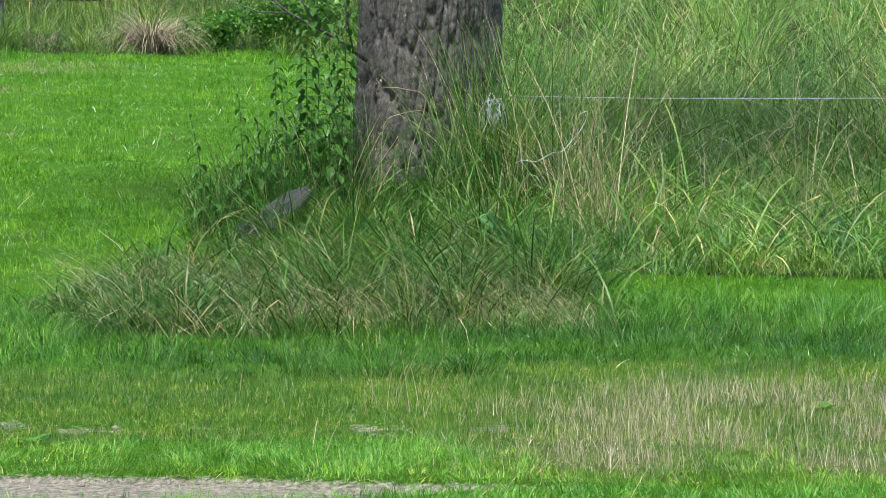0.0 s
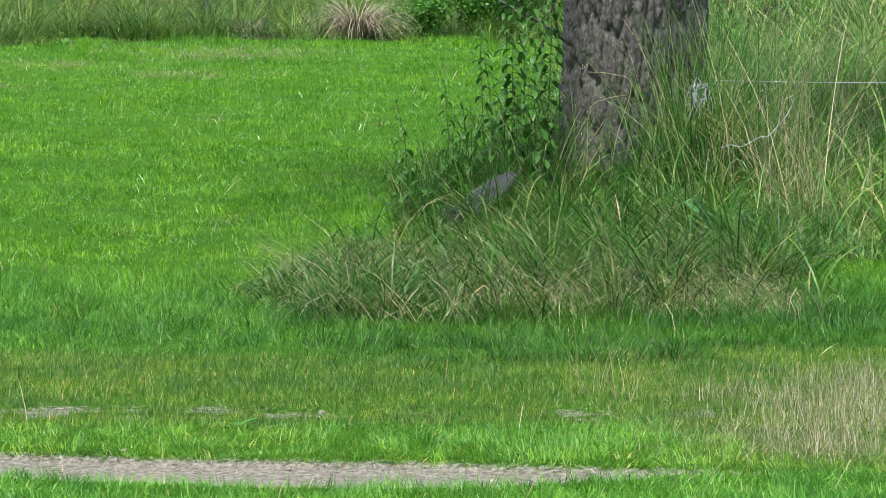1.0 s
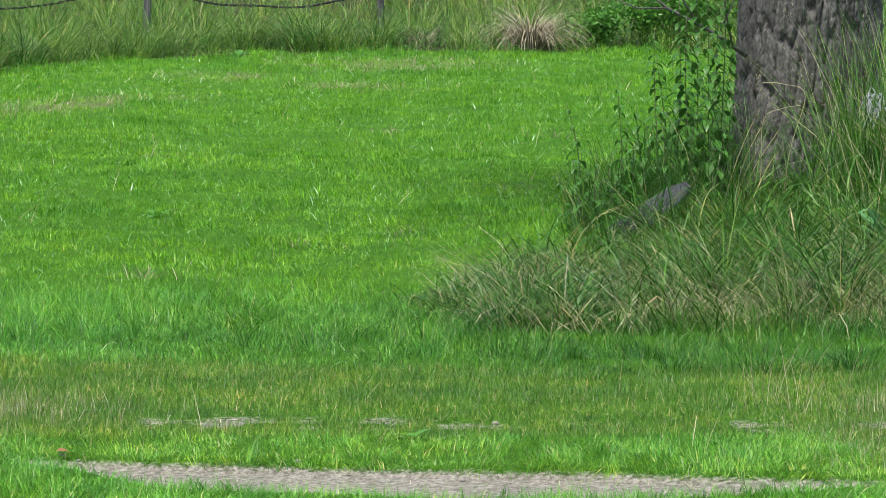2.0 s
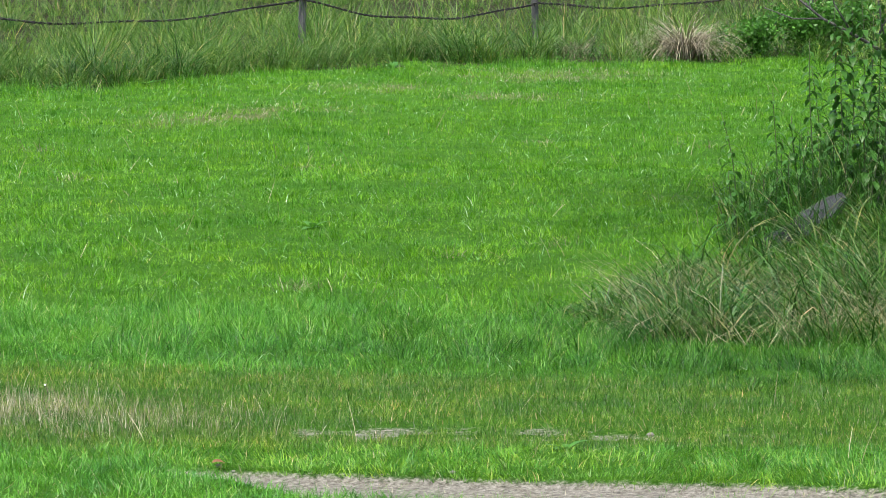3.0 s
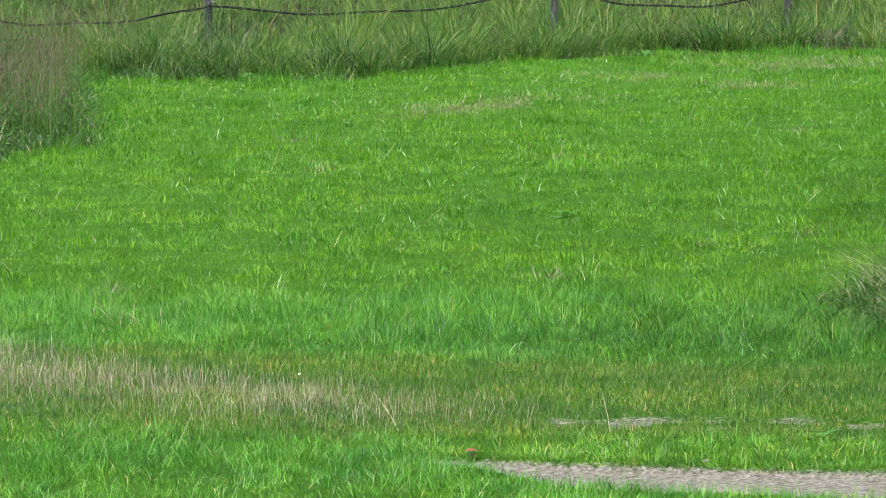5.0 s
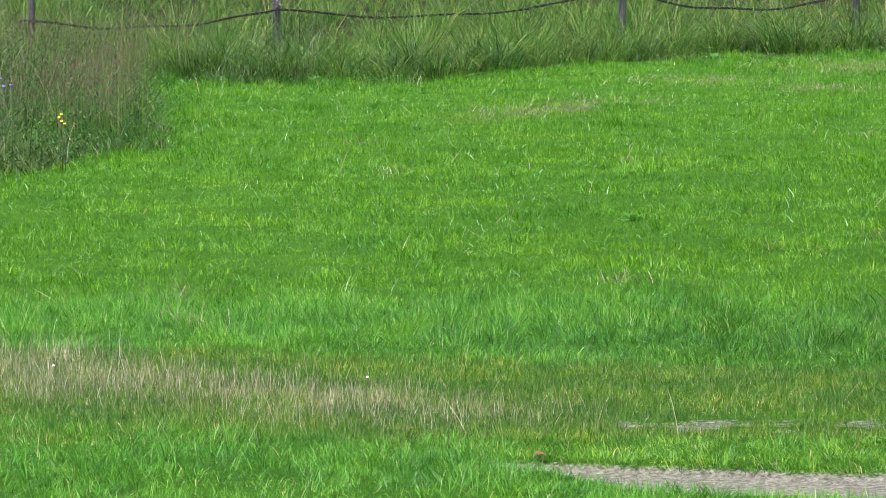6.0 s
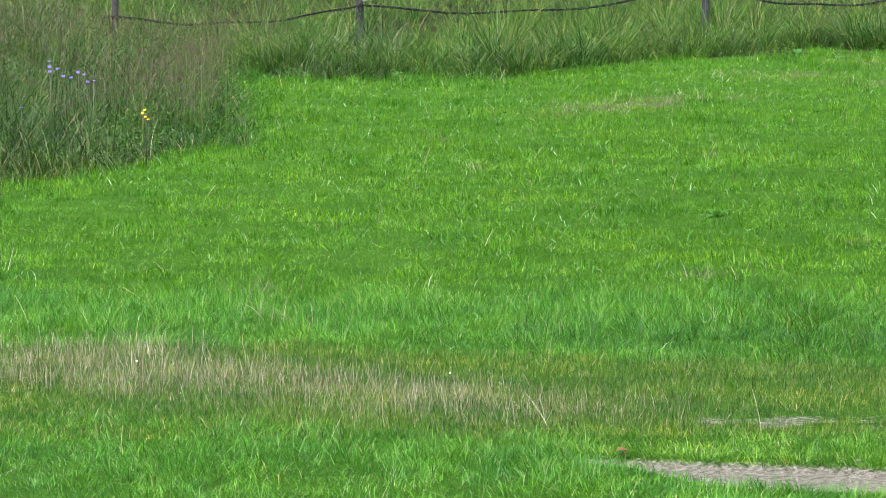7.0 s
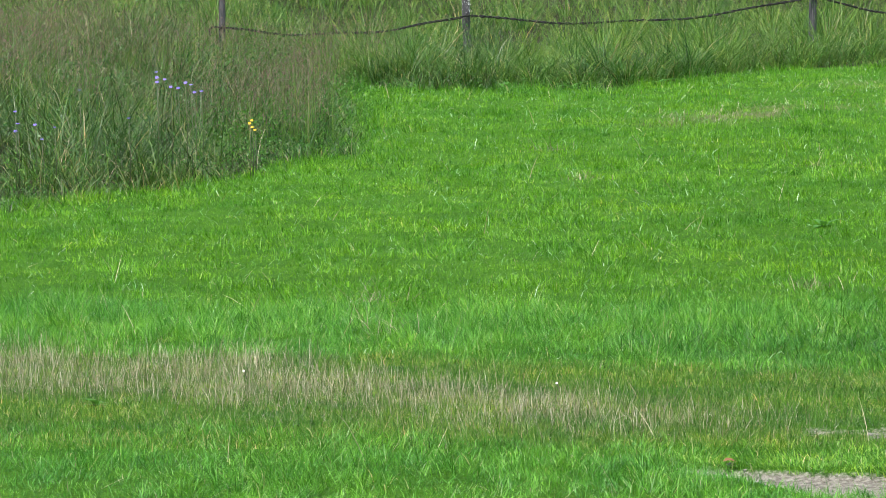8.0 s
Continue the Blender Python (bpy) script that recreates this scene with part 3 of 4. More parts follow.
    stuff("nettle_grass", blades_mesh("nettle_grass", x, y, rng.uniform(0.2, 0.8, n) * np.interp(x, [1.85, 2.7], [0.6, 1.1]), rng.uniform(0.003, 0.006, n), rng.uniform(0, 0.4, n), rng.uniform(0.1, 1.6, n), rng.uniform(0, 6.28, n), M_SHADED_TUSSOCK, 4), "thin grass growing between the nettles")
    # tall blades that hide the right half of the trunk
    k = 850
    x, y = rng.normal(3.50, 0.24, k), rng.uniform(22.15, 22.65, k)
    m = (x > 3.02) & trunk_gap(x, y)
    x, y = x[m], y[m]
    n = len(x)
    length = rng.uniform(0.35, 1.25, n) * smooth(x, 2.75, 3.5)
    stuff("trunk_grass", blades_mesh("trunk_grass", x, y, length + 0.2, rng.uniform(0.003, 0.007, n), rng.uniform(0, 0.25, n), rng.uniform(0.1, 1.3, n), rng.uniform(0, 6.28, n), M_TALL, 5), "tall grass growing against the tree trunk")
    # dry blades hanging over that bank
    x, y = scatter(3400, 1.2, 3.4, 18.0, 20.6)
    m = fbm(x, y, 0.5, 86) > 0.43
    x, y = x[m], y[m]
    n = len(x)
    stuff("dead_grass", blades_mesh("dead_grass", x, y, rng.uniform(0.25, 0.6, n), rng.uniform(0.0014, 0.0032, n), rng.uniform(0.3, 0.9, n), rng.uniform(0.6, 2.2, n), np.pi * 1.2 + rng.normal(0, 0.7, n), M_STRAW, 4), "withered straw-coloured grass hanging over the bank")
    # bank behind
    xa, ya = in_view(48000, 25.0, 58.0, -0.24, 0.27)
    xc, yc = in_view(1000, 25.0, 56.0, -0.24, 0.27)
    xb, yb, ab = tufts(xc, yc, 78, 0.11)
    size = np.concatenate([np.full(len(xa), 0.5), np.repeat(rng.uniform(0.6, 1.5, len(xc)), 78)])
    x, y, az = np.concatenate([xa, xb]), np.concatenate([ya, yb]), np.concatenate([cluster_azimuth(xa, ya), ab])
    xe, ye = in_view(30000, 47.0, 64.0, -0.24, 0.14)
    x, y, az, size = np.concatenate([x, xe]), np.concatenate([y, ye]), np.concatenate([az, cluster_azimuth(xe, ye)]), np.concatenate([size, np.full(len(xe), 0.8)])
    m = in_far_tall(x, y) & ~in_right_tall(x, y)
    x, y, az, size = x[m], y[m], az[m], size[m]
    n = len(x)
    fence = np.interp(x, [p[0] for p in POSTS], [p[1] for p in POSTS])
    size = size * (1 + 0.55 * np.exp(-(((y - fence + 1.0) / 0.9) ** 2)))
    front = beyond(x, y)
    tuft = smooth(fbm(x, y, 1.3, 87), 0.25, 0.75)
    length = (0.22 + 0.52 * tuft) * rng.uniform(0.5, 1.2, n) * size * np.interp(front, [0, 1.0], [0.6, 1.0]) * np.where((x < -4.1) & (y < 41), 0.55, 1.0)
    stuff("bank_grass", blades_mesh("bank_grass", x, y, length, rng.uniform(0.0035, 0.0075, n) * np.interp(y, [28, 50], [0.7, 1.15]), rng.uniform(0.0, 0.5, n), rng.uniform(0.3, 2.4, n), az, M_FARTALL, 2), "tall rough grass on the bank along the fence")
    # hummocks along the far edge of the meadow
    cx = np.concatenate([rng.uniform(-4.4, 6.0, 62), rng.uniform(-6.6, -4.3, 26)])
    cy = np.interp(cx, FAR_X, FAR_Y) + rng.uniform(0.1, 1.5, len(cx))
    xb, yb, ab = tufts(cx, cy, 150, 0.13)
    n = len(xb)
    size = np.repeat(rng.uniform(0.4, 1.1, len(cx)), 150)
    stuff("hummock_grass", blades_mesh("hummock_grass", xb, yb, rng.uniform(0.35, 0.8, n) * size, rng.uniform(0.004, 0.008, n), rng.uniform(0.05, 0.5, n), rng.uniform(0.8, 2.6, n), ab, M_FARTALL, 3), "rounded hummocks of rough grass at the meadow edge")
    # straw stalks with seed heads
    xs, ys = in_view(80, 21.8, 30.0, 0.135, 0.27)
    m = in_right_tall(xs, ys)
    xs, ys = xs[m], ys[m]
    for cx, cy, k, w in ((3.90, 21.9, 75, 0.10), (4.0, 21.6, 45, 0.10), (4.35, 22.2, 16, 0.25), (5.15, 22.2, 30, 0.05), (3.62, 21.9, 26, 0.12)):
        xs, ys = np.concatenate([xs, cx + rng.normal(0, w, k)]), np.concatenate([ys, cy + rng.normal(0, w, k)])
    n = len(xs)
    length, lean, bend, az = rng.uniform(0.6, 1.45, n), rng.uniform(0, 0.35, n), rng.uniform(0.1, 1.9, n), np.pi + rng.normal(0, 1.6, n)
    stuff("straw_stalks", blades_mesh("straw_stalks", xs, ys, length, rng.uniform(0.0022, 0.0044, n), lean, bend, az, M_STRAW, 5), "tall dry golden grass stalks gone to seed")
    ang = lean + bend * 0.5
    tx, ty, tz = xs + np.cos(az) * np.sin(ang) * length, ys + np.sin(az) * np.sin(ang) * length, ground_z(xs, ys) + np.cos(ang) * length
    px, py, pz, ln = spikelets(tx, ty, tz, 12, 0.010, 0.15, 0.018)
    k = len(px)
    stuff("seed_heads", blades_mesh("seed_heads", px, py, ln, np.full(k, 0.003), rng.uniform(0, 0.9, k), np.zeros(k), rng.uniform(0, 6.28, k), M_STRAW, 1, pz), "pale feathery seed heads of tall grass")
    # brown haze of bent-grass heads on the left bank and by the tree
    xh, yh = in_view(5600, 30.5, 43.0, -0.24, -0.115)
    m = in_far_tall(xh, yh) & (fbm(xh, yh, 1.5, 91) > 0.47)
    xh, yh = xh[m], yh[m]
    x2, y2 = in_view(130, 22.0, 26.0, 0.145, 0.26)
    xh, yh = np.concatenate([xh, x2]), np.concatenate([yh, y2])
    hz = ground_z(xh, yh) + rng.uniform(0.35, 0.72, len(xh)) * np.where(xh > 0, 1.4, 1.0)
    px, py, pz, ln = spikelets(xh, yh, hz, 20, 0.06, 0.22, 0.024)
    k = len(px)
    stuff("bent_grass_heads", blades_mesh("bent_grass_heads", px, py, ln, np.full(k, 0.0045), rng.uniform(0, 1.2, k), np.zeros(k), rng.uniform(0, 6.28, k), M_HAZE, 1, pz), "fine reddish-brown haze of bent-grass flower heads")
    k = len(xh)
    stuff("bent_grass_stalks", blades_mesh("bent_grass_stalks", xh, yh, hz - ground_z(xh, yh), np.full(k, 0.003), np.zeros(k), rng.uniform(0, 0.15, k), rng.uniform(0, 6.28, k), M_FARTALL, 3), "thin upright stalks of bent grass")
    # stubble along the track
    x1, y1 = in_view(84000, 13.7, 19.0, -0.24, 0.04)
    x2, y2 = in_view(46000, 12.2, 17.0, 0.09, 0.27)
    x, y = np.concatenate([x1, x2]), np.concatenate([y1, y2])
    m = rng.random(len(x)) < stubble_strip(x, y)
    x, y = x[m], y[m]
    n = len(x)
    up = rng.random(n) < 0.45
    length = np.where(up, rng.uniform(0.04, 0.12, n), rng.uniform(0.02, 0.085, n))
    stuff("stubble", blades_mesh("stubble", x, y, length, rng.uniform(0.0008, 0.0016, n), np.where(up, rng.uniform(0, 0.3, n), rng.uniform(0.2, 1.4, n)), np.where(up, rng.uniform(0, 0.7, n), rng.uniform(0, 1.6, n)), rng.uniform(0, 6.28, n), M_STUBBLE, 3), "dry beige stalks and stubble beside the track")
    # bleached patch near the far edge
    x, y = in_view(60000, 30.0, 47.0, -0.2, 0.13)
    m = (rng.random(len(x)) < 0.95 * bleached(x, y)) & ~in_far_tall(x, y)
    x, y = x[m], y[m]
    n = len(x)
    stuff("bleached_grass", blades_mesh("bleached_grass", x, y, rng.uniform(0.05, 0.13, n), rng.uniform(0.003, 0.006, n), rng.uniform(0.2, 1.2, n), rng.uniform(0.2, 1.3, n), rng.uniform(0, 6.28, n), M_STUBBLE, 1), "bleached dry patch in the meadow grass")
    # pale blades that lie over the meadow, glints of sky light painted as their colour
    x, y = in_view(19000, 16.5, 46.0)
    m = ~in_far_tall(x, y) & ~in_right_tall(x, y) & (y > track_side(x, y))
    x, y = x[m], y[m]
    n = len(x)
    stuff("glint_blades", blades_mesh("glint_blades", x, y, rng.uniform(0.04, 0.11, n), rng.uniform(0.002, 0.0042, n) * np.interp(y, [16, 46], [0.8, 1.6]), rng.uniform(0.3, 1.1, n), rng.uniform(0.4, 1.8, n), rng.uniform(0, 6.28, n), M_GLINT, 2), "bent-over blades in the meadow grass, coloured pale as glints of sky light")
    # scattered dry blades in the short grass
    x, y = in_view(1500, 11.8, 44.0)
    m = ~in_far_tall(x, y) & ~in_right_tall(x, y) & (rng.random(len(x)) < np.interp(y, [12, 20, 44], [1.0, 0.7, 0.5]))
    x, y = x[m], y[m]
    n = len(x)
    stuff("dry_blades", blades_mesh("dry_blades", x, y, rng.uniform(0.06, 0.22, n), rng.uniform(0.002, 0.004, n) * np.interp(y, [12, 44], [0.7, 1.6]), rng.uniform(0.3, 1.3, n), rng.uniform(0, 0.7, n), rng.uniform(0, 6.28, n), M_STRAW, 3), "scattered dry straw blades in the pasture")


build_tall_grass()


# ---- tree ----
def tube(name, points, radii, material, sides=8, rough=0.0, seed=0):
    """A tapering limb along points."""
    pts = [Vector(p) for p in points]
    verts, faces = [], []
    side = Vector((1, 0.2, 0.1)).normalized()
    for k, p in enumerate(pts):
        ahead = (pts[min(k + 1, len(pts) - 1)] - pts[max(k - 1, 0)]).normalized()
        side = (side - ahead * side.dot(ahead)).normalized()
        other = ahead.cross(side)
        for s in range(sides):
            a = 2 * math.pi * s / sides
            r = radii[k] * (1 + rough * noise.noise(Vector((math.cos(a) * 2, math.sin(a) * 2, k * 0.7 + seed))))
            verts.append(p + (side * math.cos(a) + other * math.sin(a)) * r)
    for k in range(len(pts) - 1):
        for s in range(sides):
            a, b = k * sides + s, k * sides + (s + 1) % sides
            faces.append((a, b, b + sides, a + sides))
    faces.append(tuple(range(sides))[::-1])
    faces.append(tuple(range((len(pts) - 1) * sides, len(pts) * sides)))
    return mesh_of(name, verts, faces, material)


def plates(a, z, around, tall, seed):
    """Long bark plates on a stem: 0 in the furrows between them, 1 on their backs."""
    u, v = a / (2 * np.pi) * around, z / tall
    u = u + 0.55 * (vnoise(u * 0.5, v * 1.2, 1.0, seed + 7) - 0.5) * smooth(np.minimum(a, 2 * np.pi - a), 0.0, 0.4)
    near = np.full(np.shape(u), 9.0)
    second = near.copy()
    iu, iv = np.floor(u), np.floor(v)
    for du in (-1, 0, 1):
        for dv in (-1, 0, 1):
            cu, cv = iu + du, iv + dv
            w = np.mod(cu, around)
            pu, pv = cu + lattice(w, cv, seed), cv + lattice(w, cv, seed + 1)
            d = np.hypot(u - pu, v - pv)
            second = np.minimum(second, np.maximum(near, d))
            near = np.minimum(near, d)
    return np.clip((second - near) * 3.4, 0, 1) ** 0.7


def trunk_mesh():
    around = 320
    zs = np.concatenate([np.linspace(-0.35, 1.6, 205), np.linspace(1.6, 3.0, 24)[1:]])
    a, z = np.meshgrid(2 * np.pi * np.arange(around) / around, zs)
    flare = np.exp(-np.maximum(z, 0) / 0.22)
    r = 0.385 + 0.09 * flare - 0.01 * z + 0.025 * np.sin(3 * a + 0.6) + 0.05 * flare * np.sin(5 * a + 1.0)
    big = plates(a, z, 62, 0.34, 3)
    small = plates(a, z, 110, 0.07, 5)
    r = r - 0.040 + 0.044 * big + 0.012 * small * big + 0.006 * (vnoise(a * 60, z * 90, 1.0, 9) - 0.5)
    verts = np.stack([0.02 * z + r * np.cos(a), r * np.sin(a), z], -1).reshape(-1, 3)
    k, q = np.meshgrid(np.arange(len(zs) - 1) * around, np.arange(around), indexing="ij")
    k, q, e = k.ravel(), q.ravel(), (q.ravel() + 1) % around
    quads = np.stack([k + q, k + e, k + around + e, k + around + q], -1)
    return big_mesh("trunk", verts, quads, np.zeros((0, 3), int), M_BARK)


def build_tree():
    base = Vector((*TREE, float(ground_z(*TREE)) - 0.05))
    tree = tagged(new("tree"), "old broadleaf tree with thick grey deeply furrowed bark", "tree")
    tree.location = base
    part("trunk", trunk_mesh(), tree, "grey-brown deeply furrowed bark")
    r = random.Random(5)
    ends = []
    for k in range(7):
        a = k * 0.9 + r.uniform(-0.3, 0.3)
        p = Vector((0.05, 0, 2.7 + 0.1 * k))
        pts, rad = [p.copy()], [0.2 - 0.012 * k]
        d = Vector((math.cos(a) * 0.7, math.sin(a) * 0.7, 0.9)).normalized()
        for j in range(7):
            d = (d + Vector((r.uniform(-0.25, 0.25), r.uniform(-0.25, 0.25), r.uniform(-0.1, 0.25)))).normalized()
            p = p + d * 0.62
            pts.append(p.copy())
            rad.append(rad[-1] * 0.76)
            if j > 1:
                ends.append(tuple(p))
        part("limb", tube("limb", pts, rad, M_BARK, 10, 0.2, k), tree)
    part("crown", leaf_cloud("crown", ends, (0.6, 0.6, 0.5), 11000, 0.10, M_HERB), tree, "green leaves")
    # a dead branch low on the stem
    br = [(-0.34, -0.12, 0.82), (-0.48, -0.16, 0.92), (-0.62, -0.2, 1.0), (-0.78, -0.22, 1.08), (-0.98, -0.22, 1.24)]
    part("dead_branch", tube("dead_branch", br, [0.012, 0.010, 0.009, 0.007, 0.004], M_BARK, 7, 0.3), tree, "thin bare grey branch")
    for pts in ([(-0.62, -0.2, 1.0), (-0.72, -0.22, 1.16), (-0.78, -0.22, 1.40)], [(-0.78, -0.22, 1.08), (-0.94, -0.24, 1.08), (-1.10, -0.25, 1.14)], [(-0.42, -0.15, 0.88), (-0.46, -0.18, 1.06), (-0.52, -0.2, 1.45)], [(-0.5, -0.16, 0.93), (-0.42, -0.2, 1.12), (-0.40, -0.2, 1.4)]):
        part("twig", tube("twig", pts, [0.006, 0.004, 0.0025], M_BARK, 6, 0.3), tree, "thin bare grey twig")


build_tree()


# ---- nettles by the tree ----
def leaf_mesh(name, material, length=1.0, wide=0.5, droop=0.5, fold=0.25, steps=6):
    """A pointed leaf along +y that droops, folded a little along its rib."""
    verts, faces = [], []
    for k in range(steps + 1):
        t = k / steps
        half = wide * 0.5 * math.sin(math.pi * min(1, t * 0.96 + 0.02)) ** 0.8 * (1.25 - 0.5 * t) * (0.9 if k % 2 else 1.05)
        yy, zz = length * math.sin(t * droop) / droop, -length * (1 - math.cos(t * droop)) / droop
        verts += [(-half, yy, zz + half * fold), (0, yy, zz), (half, yy, zz + half * fold)]
        if k:
            a = 3 * k
            faces += [(a - 3, a - 2, a + 1, a), (a - 2, a - 1, a + 2, a + 1)]
    return mesh_of(name, verts, faces, material)


NETTLE_LEAF = leaf_mesh("leaf", M_NETTLE, 1.0, 0.38, 1.2)


def build_nettle(x, y, tall, lean_x, lean_y, seed, big=1.0):
    r = random.Random(seed)
    z = float(ground_z(x, y)) - 0.02
    plant = tagged(new("nettle"), "upright stinging nettle with drooping toothed leaves by the tree", "nettle", "nettles by the tree")
    plant.location = (x, y, z)
    pts, steps = [], 10
    for k in range(steps + 1):
        t = k / steps
        pts.append(Vector((lean_x * t ** 1.6 + 0.012 * math.sin(5 * t + seed), lean_y * t ** 1.6, tall * t)))
    part("stem", tube("stem", pts, [0.0042 * (1 - 0.6 * k / steps) for k in range(steps + 1)], M_STEM, 5), plant, "thin dark green stem")
    at, turn = tall * 0.14, r.uniform(0, 3)
    while at < tall * 0.985:
        t = at / tall
        k = min(int(t * steps), steps - 1)
        p = pts[k].lerp(pts[k + 1], t * steps - k)
        size = (0.095 * (1 - t) + 0.048) * big * r.uniform(0.8, 1.15) * (0.75 if t < 0.25 else 1.0)
        for side in (0, math.pi):
            m = Matrix.Translation(p) @ Matrix.Rotation(turn + side + r.uniform(-0.2, 0.2), 4, "Z") @ Matrix.Rotation(r.uniform(-0.15, 0.35), 4, "X") @ Matrix.Scale(size, 4)
            part("leaf", NETTLE_LEAF, plant, m=m)
        turn += math.pi / 2 + r.uniform(-0.25, 0.25)
        at += 0.062 * (1.1 - 0.55 * t) / max(0.8, big) ** 0.3


for k, (x, y, tall, lx, ly, big) in enumerate((
    (1.92, 22.2, 0.70, -0.09, 0.0, 0.95), (2.12, 22.3, 0.78, 0.0, 0.02, 0.95), (2.31, 22.3, 1.02, 0.0, 0.0, 0.95), (2.50, 22.4, 1.06, -0.02, 0.0, 1.35),
    (1.98, 22.0, 0.45, -0.02, 0.0, 1.0), (2.22, 22.15, 0.55, 0.05, 0.0, 1.0), (2.62, 22.5, 1.12, 0.04, 0.0, 1.25), (2.40, 22.6, 0.85, -0.05, 0.0, 1.2),
    (2.05, 22.5, 0.40, 0.06, 0.0, 1.0), (1.90, 22.0, 0.42, -0.05, 0.0, 1.0), (2.18, 21.95, 0.46, -0.03, 0.0, 1.05), (2.60, 22.2, 1.2, -0.05, 0.0, 1.2), (2.70, 22.6, 1.35, 0.0, 0.0, 1.25), (2.44, 22.5, 1.15, 0.02, 0.0, 1.2), (2.16, 22.5, 0.5, 0.03, 0.0, 1.1), (2.28, 22.6, 0.6, -0.04, 0.0, 1.2), (2.02, 21.9, 0.38, 0.08, 0.0, 1.0), (2.36, 22.0, 0.5, -0.06, 0.0, 1.0), (2.60, 22.0, 0.55, 0.03, 0.0, 1.0), (2.68, 22.3, 0.90, 0.03, 0.0, 1.1), (2.56, 22.7, 1.25, 0.02, 0.0, 1.3), (1.86, 22.3, 0.34, -0.06, 0.0, 1.0), (2.47, 22.15, 0.62, 0.05, 0.0, 1.0))):
    build_nettle(x, y, tall, lx, ly, 11 + k, big)


# ---- weathered plank by the tree ----
def build_plank():
    bm = bmesh.new()
    bmesh.ops.create_grid(bm, x_segments=26, y_segments=6, size=0.5)
    for v in bm.verts:
        x, y = v.co.x, v.co.y
        edge = 0.09 * noise.noise(Vector((x * 5, y * 1.5, 3))) + 0.9 * max(0, x - 0.25) * (0.5 if y < 0 else -0.5) * abs(y) * 2
        v.co = Vector((x * 0.52, y * 0.13 + edge * 0.35, 0.012 * noise.noise(Vector((x * 9, y * 5, 0))) - 0.02 * x * x))
    top = bm.faces[:]
    out = bmesh.ops.extrude_face_region(bm, geom=top)
    for v in (g for g in out["geom"] if isinstance(g, bmesh.types.BMVert)):
        v.co.z += 0.035
    bmesh.ops.recalc_face_normals(bm, faces=bm.faces)
    me = bpy.data.meshes.new("plank")
    bm.to_mesh(me)
    bm.free()
    me.materials.append(M_PLANK)
    ob = tagged(new("plank"), "weathered grey broken plank half buried in grass by the tree", "plank")
    ob.location = (2.225, 21.75, 0.315)
    part("board", me, ob, m=pose(0, 0, 0, 42, -34, 6))


build_plank()


# ---- wire fence behind the meadow ----
def post_mesh(seed, tall, radius):
    verts, faces, sides, rings = [], [], 12, 16
    for k in range(rings + 1):
        z = -0.3 + (tall + 0.3) * k / rings
        for s in range(sides):
            a = 2 * math.pi * s / sides
            r = radius * (1 + 0.14 * noise.noise(Vector((math.cos(a) * 2, math.sin(a) * 2, z * 1.5 + seed))) - 0.06 * z / tall)
            verts.append((r * math.cos(a) + 0.012 * math.sin(z * 2 + seed), r * math.sin(a), z))
    for k in range(rings):
        for s in range(sides):
            a, b = k * sides + s, k * sides + (s + 1) % sides
            faces.append((a, b, b + sides, a + sides))
    top = [(v[0] * 0.8, v[1] * 0.8, v[2] + 0.012) for v in verts[-sides:]]
    n = len(verts)
    verts += top
    faces += [(n - sides + s, n - sides + (s + 1) % sides, n + (s + 1) % sides, n + s) for s in range(sides)]
    faces.append(tuple(range(n, n + sides)))
    return mesh_of("shaft", verts, faces, M_POST)


def build_posts():
    for k, (x, y, wire, radius) in enumerate(POSTS):
        label = ("thin dark wooden fence post standing in tall grass", "grey wooden fence post with pale lichen on its face")[k == 1] if k < 2 else "grey weathered wooden fence post in tall grass"
        post = tagged(new("fence_post"), label, "fence post", "fence along the meadow")
        post.location = (x, y, float(ground_z(x, y)))
        part("shaft", post_mesh(k * 3.1, 1.25, radius), post)
        clip = tube("clip", [(-0.02, -radius - 0.006, wire - post.location.z - 0.04), (0.0, -radius - 0.02, wire - post.location.z), (0.02, -radius - 0.006, wire - post.location.z + 0.04)], [0.006] * 3, M_CABLE, 6)
        part("clip", clip, post, "dark wire staple")
        if k == 1:
            c = [(0.0, -radius * 0.6, 0.55 + 0.03 * j) for j in range(9)]
            part("lichen", leaf_cloud("lichen", c, (0.022, 0.012, 0.03), 150, 0.016, M_LICHEN), post, "pale grey-white lichen")


build_posts()


